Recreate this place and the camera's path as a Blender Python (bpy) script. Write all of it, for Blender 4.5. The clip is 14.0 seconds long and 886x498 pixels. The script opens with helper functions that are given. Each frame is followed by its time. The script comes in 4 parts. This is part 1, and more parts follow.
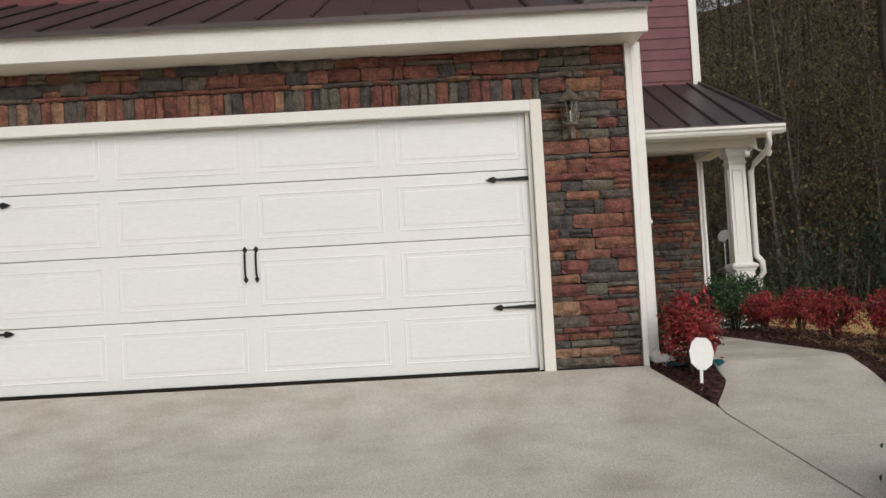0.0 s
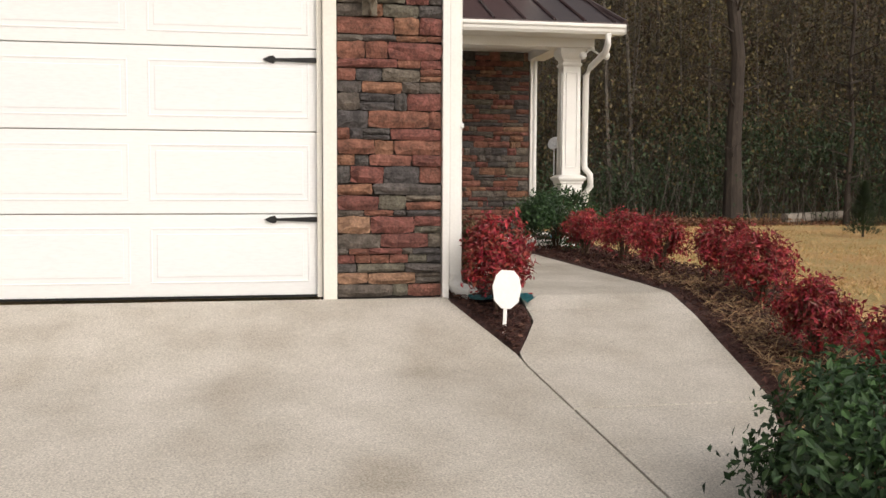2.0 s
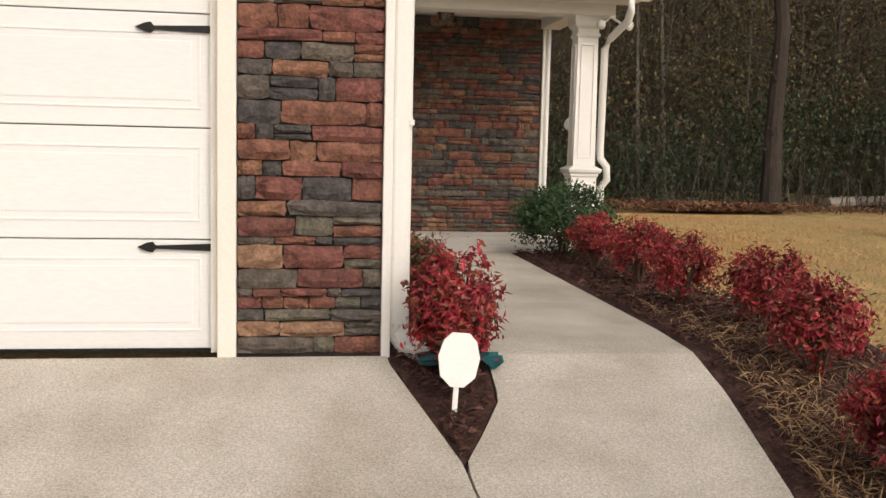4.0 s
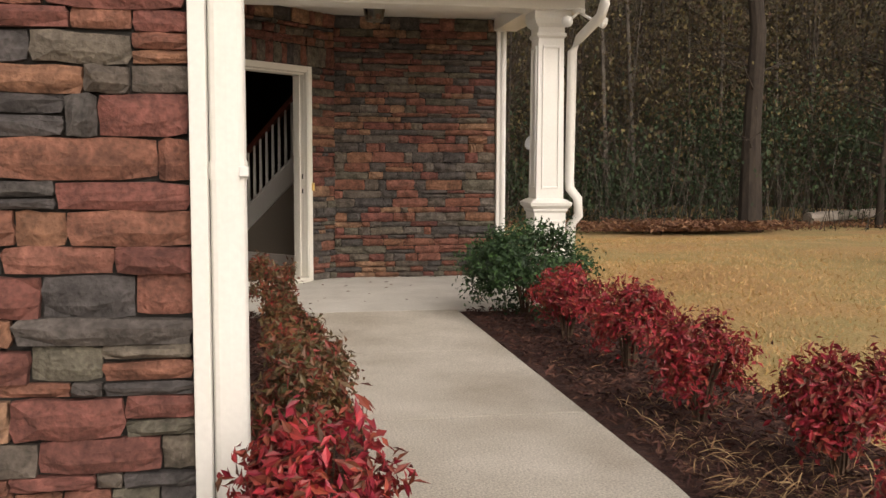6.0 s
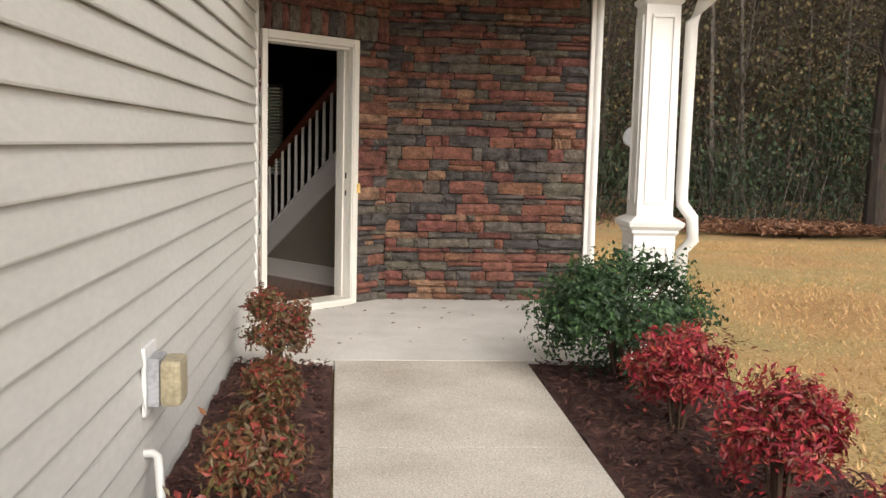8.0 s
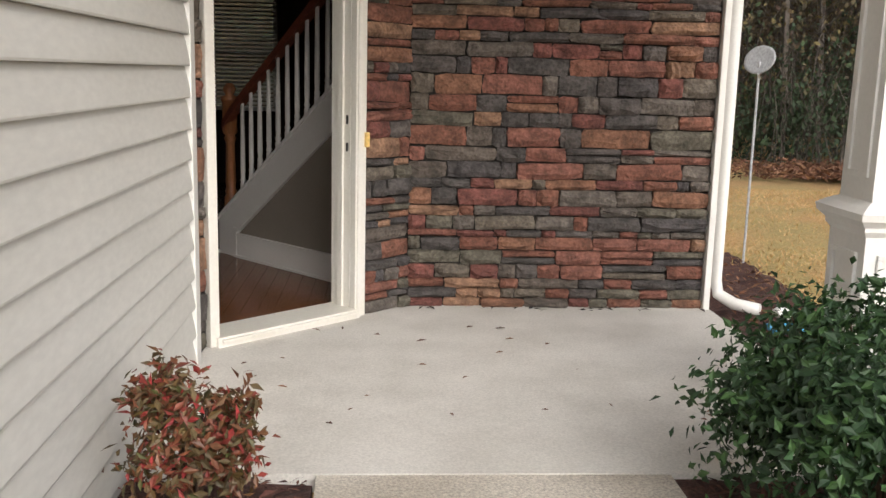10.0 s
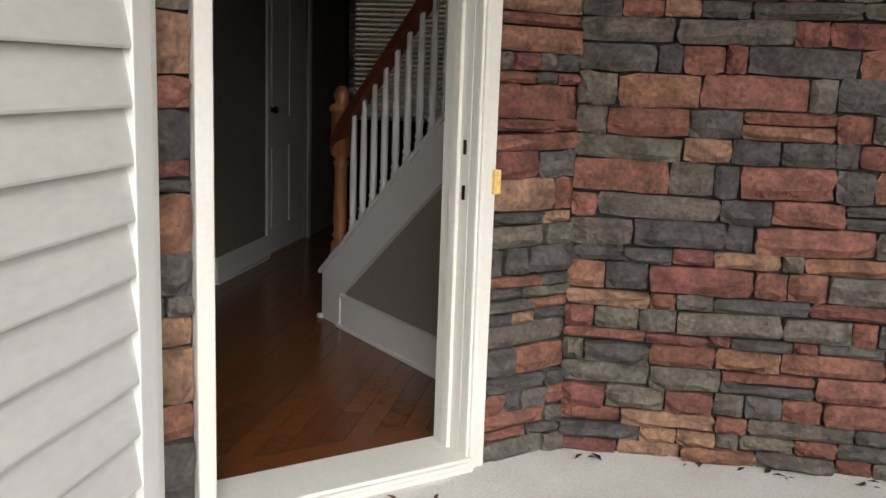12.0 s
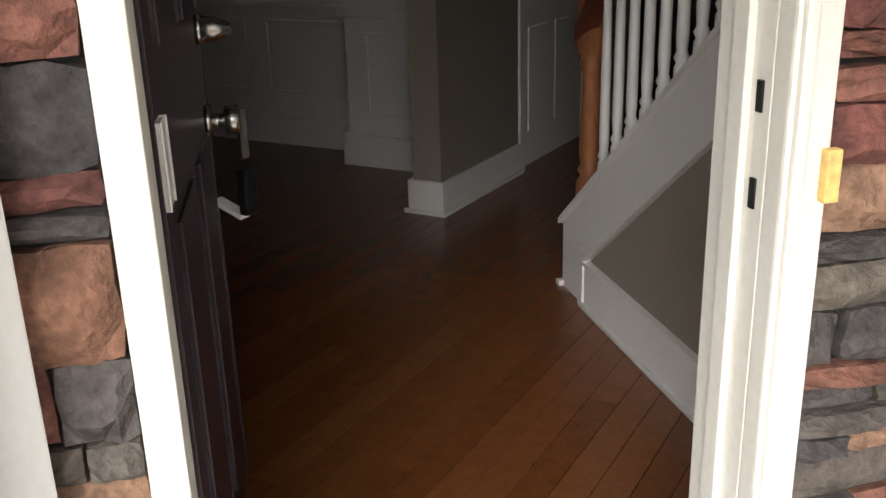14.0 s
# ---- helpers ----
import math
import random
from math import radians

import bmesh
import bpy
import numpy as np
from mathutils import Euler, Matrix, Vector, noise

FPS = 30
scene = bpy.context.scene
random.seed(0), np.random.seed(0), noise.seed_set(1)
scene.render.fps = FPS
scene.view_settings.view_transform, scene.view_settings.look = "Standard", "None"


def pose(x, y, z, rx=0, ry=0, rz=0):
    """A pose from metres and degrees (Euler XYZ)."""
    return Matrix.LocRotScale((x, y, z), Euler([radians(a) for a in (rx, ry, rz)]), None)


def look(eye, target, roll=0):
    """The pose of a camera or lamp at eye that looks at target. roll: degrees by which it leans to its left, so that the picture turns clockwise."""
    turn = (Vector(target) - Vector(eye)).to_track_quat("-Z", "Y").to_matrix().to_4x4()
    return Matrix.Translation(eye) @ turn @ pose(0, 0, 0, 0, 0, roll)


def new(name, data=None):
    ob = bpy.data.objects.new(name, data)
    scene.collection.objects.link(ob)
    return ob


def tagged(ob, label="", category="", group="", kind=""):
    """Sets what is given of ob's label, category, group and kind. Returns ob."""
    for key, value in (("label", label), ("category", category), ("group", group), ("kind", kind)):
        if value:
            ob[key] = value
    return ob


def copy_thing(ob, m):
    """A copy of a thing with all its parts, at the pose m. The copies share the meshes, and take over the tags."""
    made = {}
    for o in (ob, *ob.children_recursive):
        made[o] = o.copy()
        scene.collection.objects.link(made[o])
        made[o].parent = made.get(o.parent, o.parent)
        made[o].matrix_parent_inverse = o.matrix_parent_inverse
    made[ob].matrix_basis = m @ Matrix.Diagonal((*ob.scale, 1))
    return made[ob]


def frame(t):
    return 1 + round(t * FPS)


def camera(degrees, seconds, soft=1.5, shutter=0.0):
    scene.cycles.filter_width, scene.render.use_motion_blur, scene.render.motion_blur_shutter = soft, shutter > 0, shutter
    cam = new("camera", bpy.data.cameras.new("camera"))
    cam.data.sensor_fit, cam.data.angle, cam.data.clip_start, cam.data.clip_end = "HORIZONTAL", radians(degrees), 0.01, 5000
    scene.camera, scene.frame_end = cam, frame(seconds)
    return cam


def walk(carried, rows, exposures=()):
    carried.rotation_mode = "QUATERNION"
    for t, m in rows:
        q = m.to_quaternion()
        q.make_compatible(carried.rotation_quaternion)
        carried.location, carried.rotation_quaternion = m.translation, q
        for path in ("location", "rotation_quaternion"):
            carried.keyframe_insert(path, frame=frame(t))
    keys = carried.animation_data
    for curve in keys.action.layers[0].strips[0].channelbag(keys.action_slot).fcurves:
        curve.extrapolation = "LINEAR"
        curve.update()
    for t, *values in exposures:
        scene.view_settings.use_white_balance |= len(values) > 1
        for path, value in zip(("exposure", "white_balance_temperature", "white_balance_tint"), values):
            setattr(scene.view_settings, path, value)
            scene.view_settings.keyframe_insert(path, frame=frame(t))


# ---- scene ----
cam = camera(50.0, 14.0)
PATH = [
    (0, (-1.532, -7.613, 0.609), (-1.511, -5.616, 0.714), -3.1),
    (0.5, (-1.485, -7.29, 0.62), (-1.273, -5.301, 0.627), -2.1),
    (1, (-1.334, -6.871, 0.622), (-1.026, -4.897, 0.536), -1.1),
    (1.5, (-1.169, -6.58, 0.678), (-0.826, -4.615, 0.537), -0.5),
    (2, (-1.011, -6.261, 0.739), (-0.66, -4.296, 0.606), 0.2),
    (2.2, (-0.943, -6.12, 0.769), (-0.594, -4.154, 0.645), 0.4),
    (4.3, (-0.162, -4.427, 1.032), (0.115, -2.458, 0.82), 1.1),
    (4.5, (-0.092, -4.302, 1.045), (0.181, -2.33, 0.85), 0.9),
    (5, (0.022, -3.889, 1.098), (0.327, -1.915, 0.988), 1.1),
    (5.5, (0.167, -3.358, 1.151), (0.494, -1.389, 1.02), 0.7),
    (6, (0.308, -2.621, 1.164), (0.665, -0.662, 0.986), 0.2),
    (6.5, (0.336, -2.268, 1.246), (0.695, -0.316, 0.997), 0.6),
    (7, (0.526, -1.986, 1.227), (0.788, -0.021, 0.962), 0.1),
    (7.5, (0.681, -1.624, 1.337), (0.864, 0.348, 1.058), 1.6),
    (8, (0.766, -0.837, 1.311), (0.935, 1.143, 1.09), 1.4),
    (8.2, (0.725, -0.462, 1.288), (0.917, 1.518, 1.084), 2.5),
    (10.3, (0.82, 2.186, 1.279), (0.938, 4.148, 0.906), 1.5),
    (10.5, (0.801, 2.379, 1.232), (0.906, 4.341, 0.862), 1.9),
    (11, (0.864, 2.907, 1.19), (0.879, 4.871, 0.811), 2.3),
    (11.5, (1.02, 3.468, 1.199), (0.853, 5.424, 0.82), 1.9),
    (12, (1.051, 3.909, 1.252), (0.727, 5.85, 0.893), 2.0),
    (12.5, (1.072, 4.268, 1.251), (0.562, 6.174, 0.922), 2.5),
    (13, (1.082, 4.728, 1.289), (0.366, 6.554, 0.896), 1.6),
    (13.5, (0.99, 5.048, 1.323), (0.188, 6.803, 0.798), 1.2),
    (14, (0.884, 5.446, 1.287), (-0.048, 7.087, 0.624), -1.7),
]
walk(cam, [(t, look(eye, aim, lean)) for t, eye, aim, lean in PATH],
     [(0.0, -0.6, 6500, 10), (0.6, -0.5, 6700, 11), (1.2, -0.25, 6900, 12), (2.0, -0.1, 6900, 12), (5.0, -0.2, 7300, 14), (6.3, 0.0, 7300, 14), (7.5, 0.4, 6900, 12),
      (8.2, 0.4, 6700, 12), (10.3, 0.3, 6500, 11), (11.5, 0.3, 6300, 10), (12.2, 0.55, 6200, 10), (12.6, 0.95, 6100, 10), (13.3, 1.05, 6200, 10), (14.0, 0.95, 6300, 10)])

# ---- world and light: a white overcast sky ----
world = bpy.data.worlds.new("overcast_sky")
scene.world = world
world.use_nodes = True
wn = world.node_tree.nodes
sky = wn.new("ShaderNodeTexSky")
sky.sky_type, sky.sun_disc = "NISHITA", False
sky.sun_elevation, sky.sun_rotation = radians(32), radians(160)
sky.dust_density, sky.ozone_density, sky.air_density = 4.0, 1.0, 1.0
hsv = wn.new("ShaderNodeHueSaturation")
hsv.inputs["Saturation"].default_value = 0.25
world.node_tree.links.new(sky.outputs[0], hsv.inputs["Color"])
world.node_tree.links.new(hsv.outputs[0], wn["Background"].inputs[0])
wn["Background"].inputs[1].default_value = 0.15
sun = new("sun", bpy.data.lights.new("sun", "SUN"))
sun.data.energy, sun.data.angle, sun.data.color = 0.85, radians(45), (1.0, 0.97, 0.93)
sun.rotation_euler = (radians(58), 0, radians(15))


# ---- materials ----
def mat(name, cols, scale=4.0, rough=0.7, metal=0.0, bump=0.15, fine=60.0, vary=0.0, island=0.0, stretch=(1, 1, 1), grain=0.25):
    m = bpy.data.materials.new(name)
    m.use_nodes = True
    nt = m.node_tree
    N, L = nt.nodes, nt.links
    b = N["Principled BSDF"]
    geo = N.new("ShaderNodeNewGeometry")
    mp = N.new("ShaderNodeMapping")
    mp.inputs["Scale"].default_value = stretch
    L.new(geo.outputs["Position"], mp.inputs[0])
    n1 = N.new("ShaderNodeTexNoise")
    n1.inputs["Scale"].default_value, n1.inputs["Detail"].default_value = scale, 5
    n2 = N.new("ShaderNodeTexNoise")
    n2.inputs["Scale"].default_value, n2.inputs["Detail"].default_value = fine, 4
    for n in (n1, n2):
        L.new(mp.outputs[0], n.inputs["Vector"])
    ramp = N.new("ShaderNodeValToRGB")
    el = ramp.color_ramp.elements
    while len(el) < len(cols):
        el.new(0.5)
    for i, c in enumerate(cols):
        el[i].position = (0.28 + 0.44 * i / max(1, len(cols) - 1)) if not (vary or island) else i / len(cols)
        el[i].color = (*c, 1)
    if vary or island:
        ramp.color_ramp.interpolation = "CONSTANT" if vary else "LINEAR"
        src = N.new("ShaderNodeObjectInfo").outputs["Random"] if vary else geo.outputs["Random Per Island"]
        L.new(src, ramp.inputs[0])
    else:
        L.new(n1.outputs[0], ramp.inputs[0])
    col = ramp.outputs[0]
    for n, amount in ((n1, vary or island), (n2, grain)):
        if amount:
            mr = N.new("ShaderNodeMapRange")
            mr.inputs[1].default_value, mr.inputs[2].default_value = 0.3, 0.7
            mr.inputs[3].default_value, mr.inputs[4].default_value = 1 - amount, 1 + amount
            L.new(n.outputs[0], mr.inputs[0])
            mx = N.new("ShaderNodeVectorMath")
            mx.operation = "SCALE"
            L.new(col, mx.inputs[0])
            L.new(mr.outputs[0], mx.inputs["Scale"])
            col = mx.outputs[0]
    L.new(col, b.inputs["Base Color"])
    b.inputs["Roughness"].default_value, b.inputs["Metallic"].default_value = rough, metal
    if bump:
        add = N.new("ShaderNodeMath")
        L.new(n1.outputs[0], add.inputs[0])
        L.new(n2.outputs[0], add.inputs[1])
        bp = N.new("ShaderNodeBump")
        bp.inputs["Strength"].default_value, bp.inputs["Distance"].default_value = bump, 0.01
        L.new(add.outputs[0], bp.inputs["Height"])
        L.new(bp.outputs[0], b.inputs["Normal"])
    return m


STONE_COLS = [(.165, .068, .046), (.100, .082, .068), (.20, .098, .060), (.135, .052, .042), (.125, .104, .082), (.072, .064, .060), (.18, .078, .052),
              (.235, .135, .085), (.105, .094, .072), (.160, .060, .048), (.064, .057, .056), (.19, .080, .058), (.115, .098, .084), (.17, .070, .050), (.086, .074, .068)]
M_STONE = mat("ledge_stone", STONE_COLS, scale=14, rough=0.9, bump=1.0, fine=60, vary=0.42, grain=0.3)
M_MORTAR = mat("mortar", [(.018, .016, .014), (.032, .028, .025)], scale=8, rough=0.95)
M_WHITE = mat("white_trim", [(.74, .73, .69), (.80, .79, .76)], scale=3, rough=0.45, bump=0.03, grain=0.03)
M_CREAM = mat("cream_casing", [(.74, .71, .63), (.79, .77, .71)], scale=3, rough=0.5, bump=0.04, grain=0.04)
M_DOOR = mat("garage_door_white", [(.76, .77, .78), (.80, .80, .79)], scale=2, rough=0.4, bump=0.06, fine=90, grain=0.03, stretch=(0.2, 1, 1))
M_SIDING = mat("grey_beige_vinyl", [(.62, .61, .57), (.68, .67, .63)], scale=2.5, rough=0.5, bump=0.05, fine=50, grain=0.05, stretch=(1, 0.3, 1))
M_RED = mat("burgundy_siding", [(.12, .03, .04), (.16, .045, .05)], scale=3, rough=0.6)
M_ROOF = mat("dark_bronze_metal", [(.055, .04, .04), (.075, .055, .055)], scale=3, rough=0.4, metal=0.3, bump=0.03)
M_CONC = mat("concrete", [(.44, .39, .32), (.57, .525, .455), (.67, .62, .55)], scale=1.7, rough=0.92, bump=0.7, fine=110, grain=0.3)
M_PORCH = mat("porch_concrete", [(.57, .545, .50), (.71, .685, .64)], scale=3.0, rough=0.85, bump=0.25, fine=110, grain=0.12)
M_MULCH = mat("dark_mulch", [(.035, .014, .011), (.07, .03, .024), (.12, .06, .045)], scale=18, rough=0.95, bump=1.0, fine=90, grain=0.5)
M_CHIP = mat("mulch_chips", [(.03, .012, .01), (.09, .035, .028), (.14, .065, .045), (.05, .02, .016)], island=0.3, rough=0.95)
M_STRAW = mat("pine_straw", [(.34, .20, .10), (.48, .33, .17), (.24, .13, .07)], island=0.2, rough=0.9)
M_GRASS = mat("dormant_lawn", [(.38, .22, .09), (.46, .29, .125), (.36, .28, .115), (.52, .34, .16)], scale=0.5, rough=0.95, bump=0.8, fine=40, grain=0.35)
M_BLADE = mat("dry_grass_blades", [(.44, .25, .10), (.54, .33, .145), (.36, .28, .10), (.60, .40, .20)], island=0.2, rough=0.9)
M_NAND = mat("red_leaves", [(.30, .015, .025), (.16, .012, .015), (.42, .03, .045), (.22, .03, .02), (.09, .035, .015), (.34, .06, .035), (.25, .012, .03)], island=0.3, rough=0.5, bump=0)
M_NANDG = mat("red_green_leaves", [(.15, .05, .02), (.07, .075, .02), (.22, .06, .03), (.10, .06, .02), (.06, .05, .02), (.30, .03, .03), (.13, .09, .04)], island=0.3, rough=0.5, bump=0)
M_HOLLY = mat("dark_green_leaves", [(.010, .030, .010), (.018, .052, .014), (.013, .040, .012), (.035, .085, .02)], island=0.3, rough=0.6, bump=0)
M_TWIG = mat("twigs", [(.06, .035, .02), (.1, .06, .04)], scale=20, rough=0.9)
M_BARK = mat("bark", [(.024, .018, .014), (.055, .042, .033)], scale=7, rough=0.95, bump=1, fine=30, stretch=(1, 1, 0.25))
M_BRUSH = mat("winter_brush", [(.055, .036, .021), (.085, .060, .032), (.050, .050, .024), (.115, .085, .045), (.040, .042, .022), (.070, .038, .028), (.15, .12, .05)], island=0.3, rough=0.9, bump=0)
M_GREYTW = mat("grey_bare_wood", [(.075, .062, .050), (.13, .112, .094), (.05, .04, .032)], island=0.3, rough=0.95, bump=0)
M_GREENB = mat("evergreen_brush", [(.02, .04, .015), (.035, .06, .02), (.03, .05, .025)], island=0.3, rough=0.8, bump=0)
M_HILL = mat("wooded_hillside", [(.03, .02, .012), (.06, .038, .021), (.045, .042, .02), (.08, .05, .027)], scale=1.3, rough=1, bump=1, fine=9, grain=0.5)
M_BLACK = mat("black_iron", [(.012, .012, .013), (.02, .02, .02)], scale=20, rough=0.5, metal=0.6, bump=0.1)
M_BRONZE = mat("weathered_bronze", [(.10, .085, .065), (.2, .17, .13)], scale=20, rough=0.5, metal=0.6)
M_WOODF = mat("hardwood_boards", [(.125, .042, .013), (.14, .048, .016), (.115, .038, .012), (.15, .054, .018), (.132, .045, .014)], scale=5, rough=0.24, bump=0.03, vary=0.1, fine=35, stretch=(4, 4, 1), grain=0.12)
M_NEWEL = mat("stained_oak", [(.22, .08, .03), (.30, .12, .05)], scale=6, rough=0.35, stretch=(1, 1, 0.2), bump=0.05)
M_RAIL = mat("cherry_rail", [(.10, .028, .016), (.15, .045, .024)], scale=6, rough=0.3, bump=0.04)
M_TAUPE = mat("taupe_paint", [(.18, .155, .125), (.205, .178, .145)], scale=2, rough=0.8, bump=0.03, grain=0.03)
M_BROWNW = mat("brown_paint", [(.060, .034, .022), (.075, .043, .029)], scale=2, rough=0.8, bump=0.03, grain=0.03)
M_INWHITE = mat("interior_white", [(.56, .54, .51), (.62, .60, .57)], scale=2, rough=0.5, bump=0.02, grain=0.02)
M_LEAF = mat("espresso_door", [(.022, .012, .018), (.032, .018, .024)], scale=5, rough=0.3, bump=0.04)
M_STEEL = mat("satin_nickel", [(.45, .43, .40), (.55, .53, .5)], scale=20, rough=0.25, metal=1, bump=0.02)
M_PVC = mat("white_plastic", [(.75, .75, .73), (.8, .8, .78)], scale=8, rough=0.4, bump=0.02, grain=0.03)
M_TANP = mat("tan_plastic", [(.36, .31, .2), (.42, .37, .25)], scale=8, rough=0.45, bump=0.02)
M_BLUE = mat("blue_plastic", [(.05, .28, .5), (.08, .36, .6)], scale=8, rough=0.4)
M_TEAL = mat("teal_plastic", [(.02, .17, .2), (.04, .24, .27)], scale=8, rough=0.4)
M_DISH = mat("grey_dish", [(.33, .34, .36), (.4, .41, .43)], scale=5, rough=0.5)
M_YEL = mat("yellow_tape", [(.75, .5, .16), (.8, .56, .2)], scale=8, rough=0.6)
M_LOG = mat("grey_log", [(.22, .19, .16), (.34, .3, .26)], scale=6, rough=0.95, bump=0.6)
M_LITTER = mat("fallen_leaves", [(.12, .05, .03), (.2, .09, .05), (.08, .035, .022), (.25, .13, .07)], island=0.25, rough=0.9)
M_GLASS = bpy.data.materials.new("glass")
M_GLASS.use_nodes = True
gb = M_GLASS.node_tree.nodes["Principled BSDF"]
gb.inputs["Transmission Weight"].default_value, gb.inputs["Roughness"].default_value = 1.0, 0.05
gb.inputs["Base Color"].default_value = (.9, .92, .92, 1)


# ---- building helpers ----
LEVEL = 0.0      # height of the datum over which the current stretch of the house is drawn


def lifted(m):
    return Matrix.Translation((0, 0, LEVEL)) @ m


def place(ob, parent):
    if parent is not None:
        ob.parent = parent
        ob.matrix_parent_inverse = parent.matrix_basis.inverted()
    return ob


def part(name, bm, material, parent=None, label="", m=None, smooth=False):
    me = bpy.data.meshes.new(name)
    if m is None and LEVEL:
        bm.transform(Matrix.Translation((0, 0, LEVEL)))
    bm.normal_update()
    bm.to_mesh(me)
    bm.free()
    me.materials.append(material)
    if smooth:
        for p in me.polygons:
            p.use_smooth = True
    ob = new(name, me)
    if m is not None:
        ob.matrix_basis = lifted(m)
    place(ob, parent)
    return tagged(ob, label) if label else ob


def thing(name, label, category, at=(0, 0, 0), kind="", group=""):
    e = new(name)
    e.empty_display_size = 0.1
    e.location = (at[0], at[1], at[2] + LEVEL)
    return tagged(e, label, category, group, kind)


def box(bm, x0, y0, z0, x1, y1, z1, bevel=0.0, m=None):
    r = bmesh.ops.create_cube(bm, size=1)
    vs = r["verts"]
    for v in vs:
        v.co = Vector(((x0 + x1) / 2 + v.co.x * (x1 - x0), (y0 + y1) / 2 + v.co.y * (y1 - y0), (z0 + z1) / 2 + v.co.z * (z1 - z0)))
        if m is not None:
            v.co = m @ v.co
    if bevel:
        es = list({e for v in vs for e in v.link_edges})
        bmesh.ops.bevel(bm, geom=es, offset=bevel, segments=2, affect="EDGES", profile=0.6)
    return bm


def boxes(*bs, bevel=0.0, m=None):
    bm = bmesh.new()
    for b in bs:
        box(bm, *b, bevel=bevel, m=m)
    return bm


def tube(bm, pts, r, sides=8, cap=True):
    """A round bar along points; r is a radius or one for each point."""
    rings = []
    for i, p in enumerate(pts):
        p = Vector(p)
        a, c = Vector(pts[max(i - 1, 0)]), Vector(pts[min(i + 1, len(pts) - 1)])
        d = (c - a).normalized()
        s = d.cross(Vector((0, 0, 1)) if abs(d.z) < 0.95 else Vector((1, 0, 0))).normalized()
        w = s.cross(d)
        rr = r[i] if isinstance(r, (list, tuple)) else r
        rings.append([bm.verts.new(p + rr * (math.cos(2 * math.pi * k / sides) * s + math.sin(2 * math.pi * k / sides) * w)) for k in range(sides)])
    for a, b in zip(rings, rings[1:]):
        for k in range(sides):
            bm.faces.new((a[k], a[(k + 1) % sides], b[(k + 1) % sides], b[k]))
    if cap:
        bm.faces.new(rings[0][::-1])
        bm.faces.new(rings[-1])
    return bm


def lathe(bm, prof, at, sides=16):
    """prof: (radius, height) pairs, turned round a vertical line."""
    return tube(bm, [(at[0], at[1], at[2] + h) for _, h in prof], [max(q, 0.0005) for q, _ in prof], sides)


def prism(bm, poly, a, b, axis="x"):
    """A closed outline swept from a to b along an axis. The outline is (y, z) for x, (x, z) for y, (x, y) for z."""
    def co(p, t):
        return (t, p[0], p[1]) if axis == "x" else (p[0], t, p[1]) if axis == "y" else (p[0], p[1], t)
    A = [bm.verts.new(co(p, a)) for p in poly]
    B = [bm.verts.new(co(p, b)) for p in poly]
    for i in range(len(poly)):
        j = (i + 1) % len(poly)
        bm.faces.new((A[i], A[j], B[j], B[i]))
    bm.faces.new(A[::-1])
    bm.faces.new(B)
    bmesh.ops.recalc_face_normals(bm, faces=bm.faces)
    return bm


GROUND = [(-40, -3.0), (-14, -1.3), (-3.4, -.475), (-1.24, -.255), (0, -.005), (2, -.002), (4.75, .0), (7, .004), (12, -.03), (18, -.42), (21, -.36), (24, -.3), (60, .5)]


def gz(y):
    for (a, za), (b, zb) in zip(GROUND, GROUND[1:]):
        if y <= b:
            return za + (zb - za) * (y - a) / (b - a)
    return GROUND[-1][1]


def lerp(table, y):
    """x at y from a short table of (y, x), flat past its ends."""
    if y <= table[0][0]:
        return table[0][1]
    for (a, xa), (b, xb) in zip(table, table[1:]):
        if y <= b:
            return xa + (xb - xa) * (y - a) / (b - a)
    return table[-1][1]


def strip(y0, y1, left, right, dz, thick=0.1, nx=6, step=0.25, rough=0.0):
    """A slab that follows the ground between two edges."""
    bm = bmesh.new()
    ny = max(1, int((y1 - y0) / step))
    rows = []
    for i in range(ny + 1):
        y = y0 + (y1 - y0) * i / ny
        a, b = lerp(left, y), lerp(right, y)
        row = []
        for k in range(nx + 1):
            x = a + (b - a) * k / nx
            bumpy = rough * noise.noise((x * 6, y * 6, 3)) if rough else 0
            row.append(bm.verts.new((x, y, gz(y) + dz + bumpy)))
        rows.append(row)
    for r, s in zip(rows, rows[1:]):
        for k in range(nx):
            bm.faces.new((r[k], r[k + 1], s[k + 1], s[k]))
    ext = bmesh.ops.extrude_face_region(bm, geom=list(bm.faces))
    down = [v for v in ext["geom"] if isinstance(v, bmesh.types.BMVert)]
    for v in down:
        v.co.z -= thick
    bmesh.ops.recalc_face_normals(bm, faces=bm.faces)
    return bm


# ---- ground ----
WALK_R = [(-3.30, .50), (-2.9, .90), (-2.3, 1.27), (-1.87, 1.45), (-1.27, 1.59), (-.47, 1.70), (.6, 1.76), (4.78, 1.77)]
WALK_L = [(-1.06, .36), (-.80, .48), (-.51, .60), (.4, .66), (1.5, .70), (3.0, .66), (4.78, .61)]

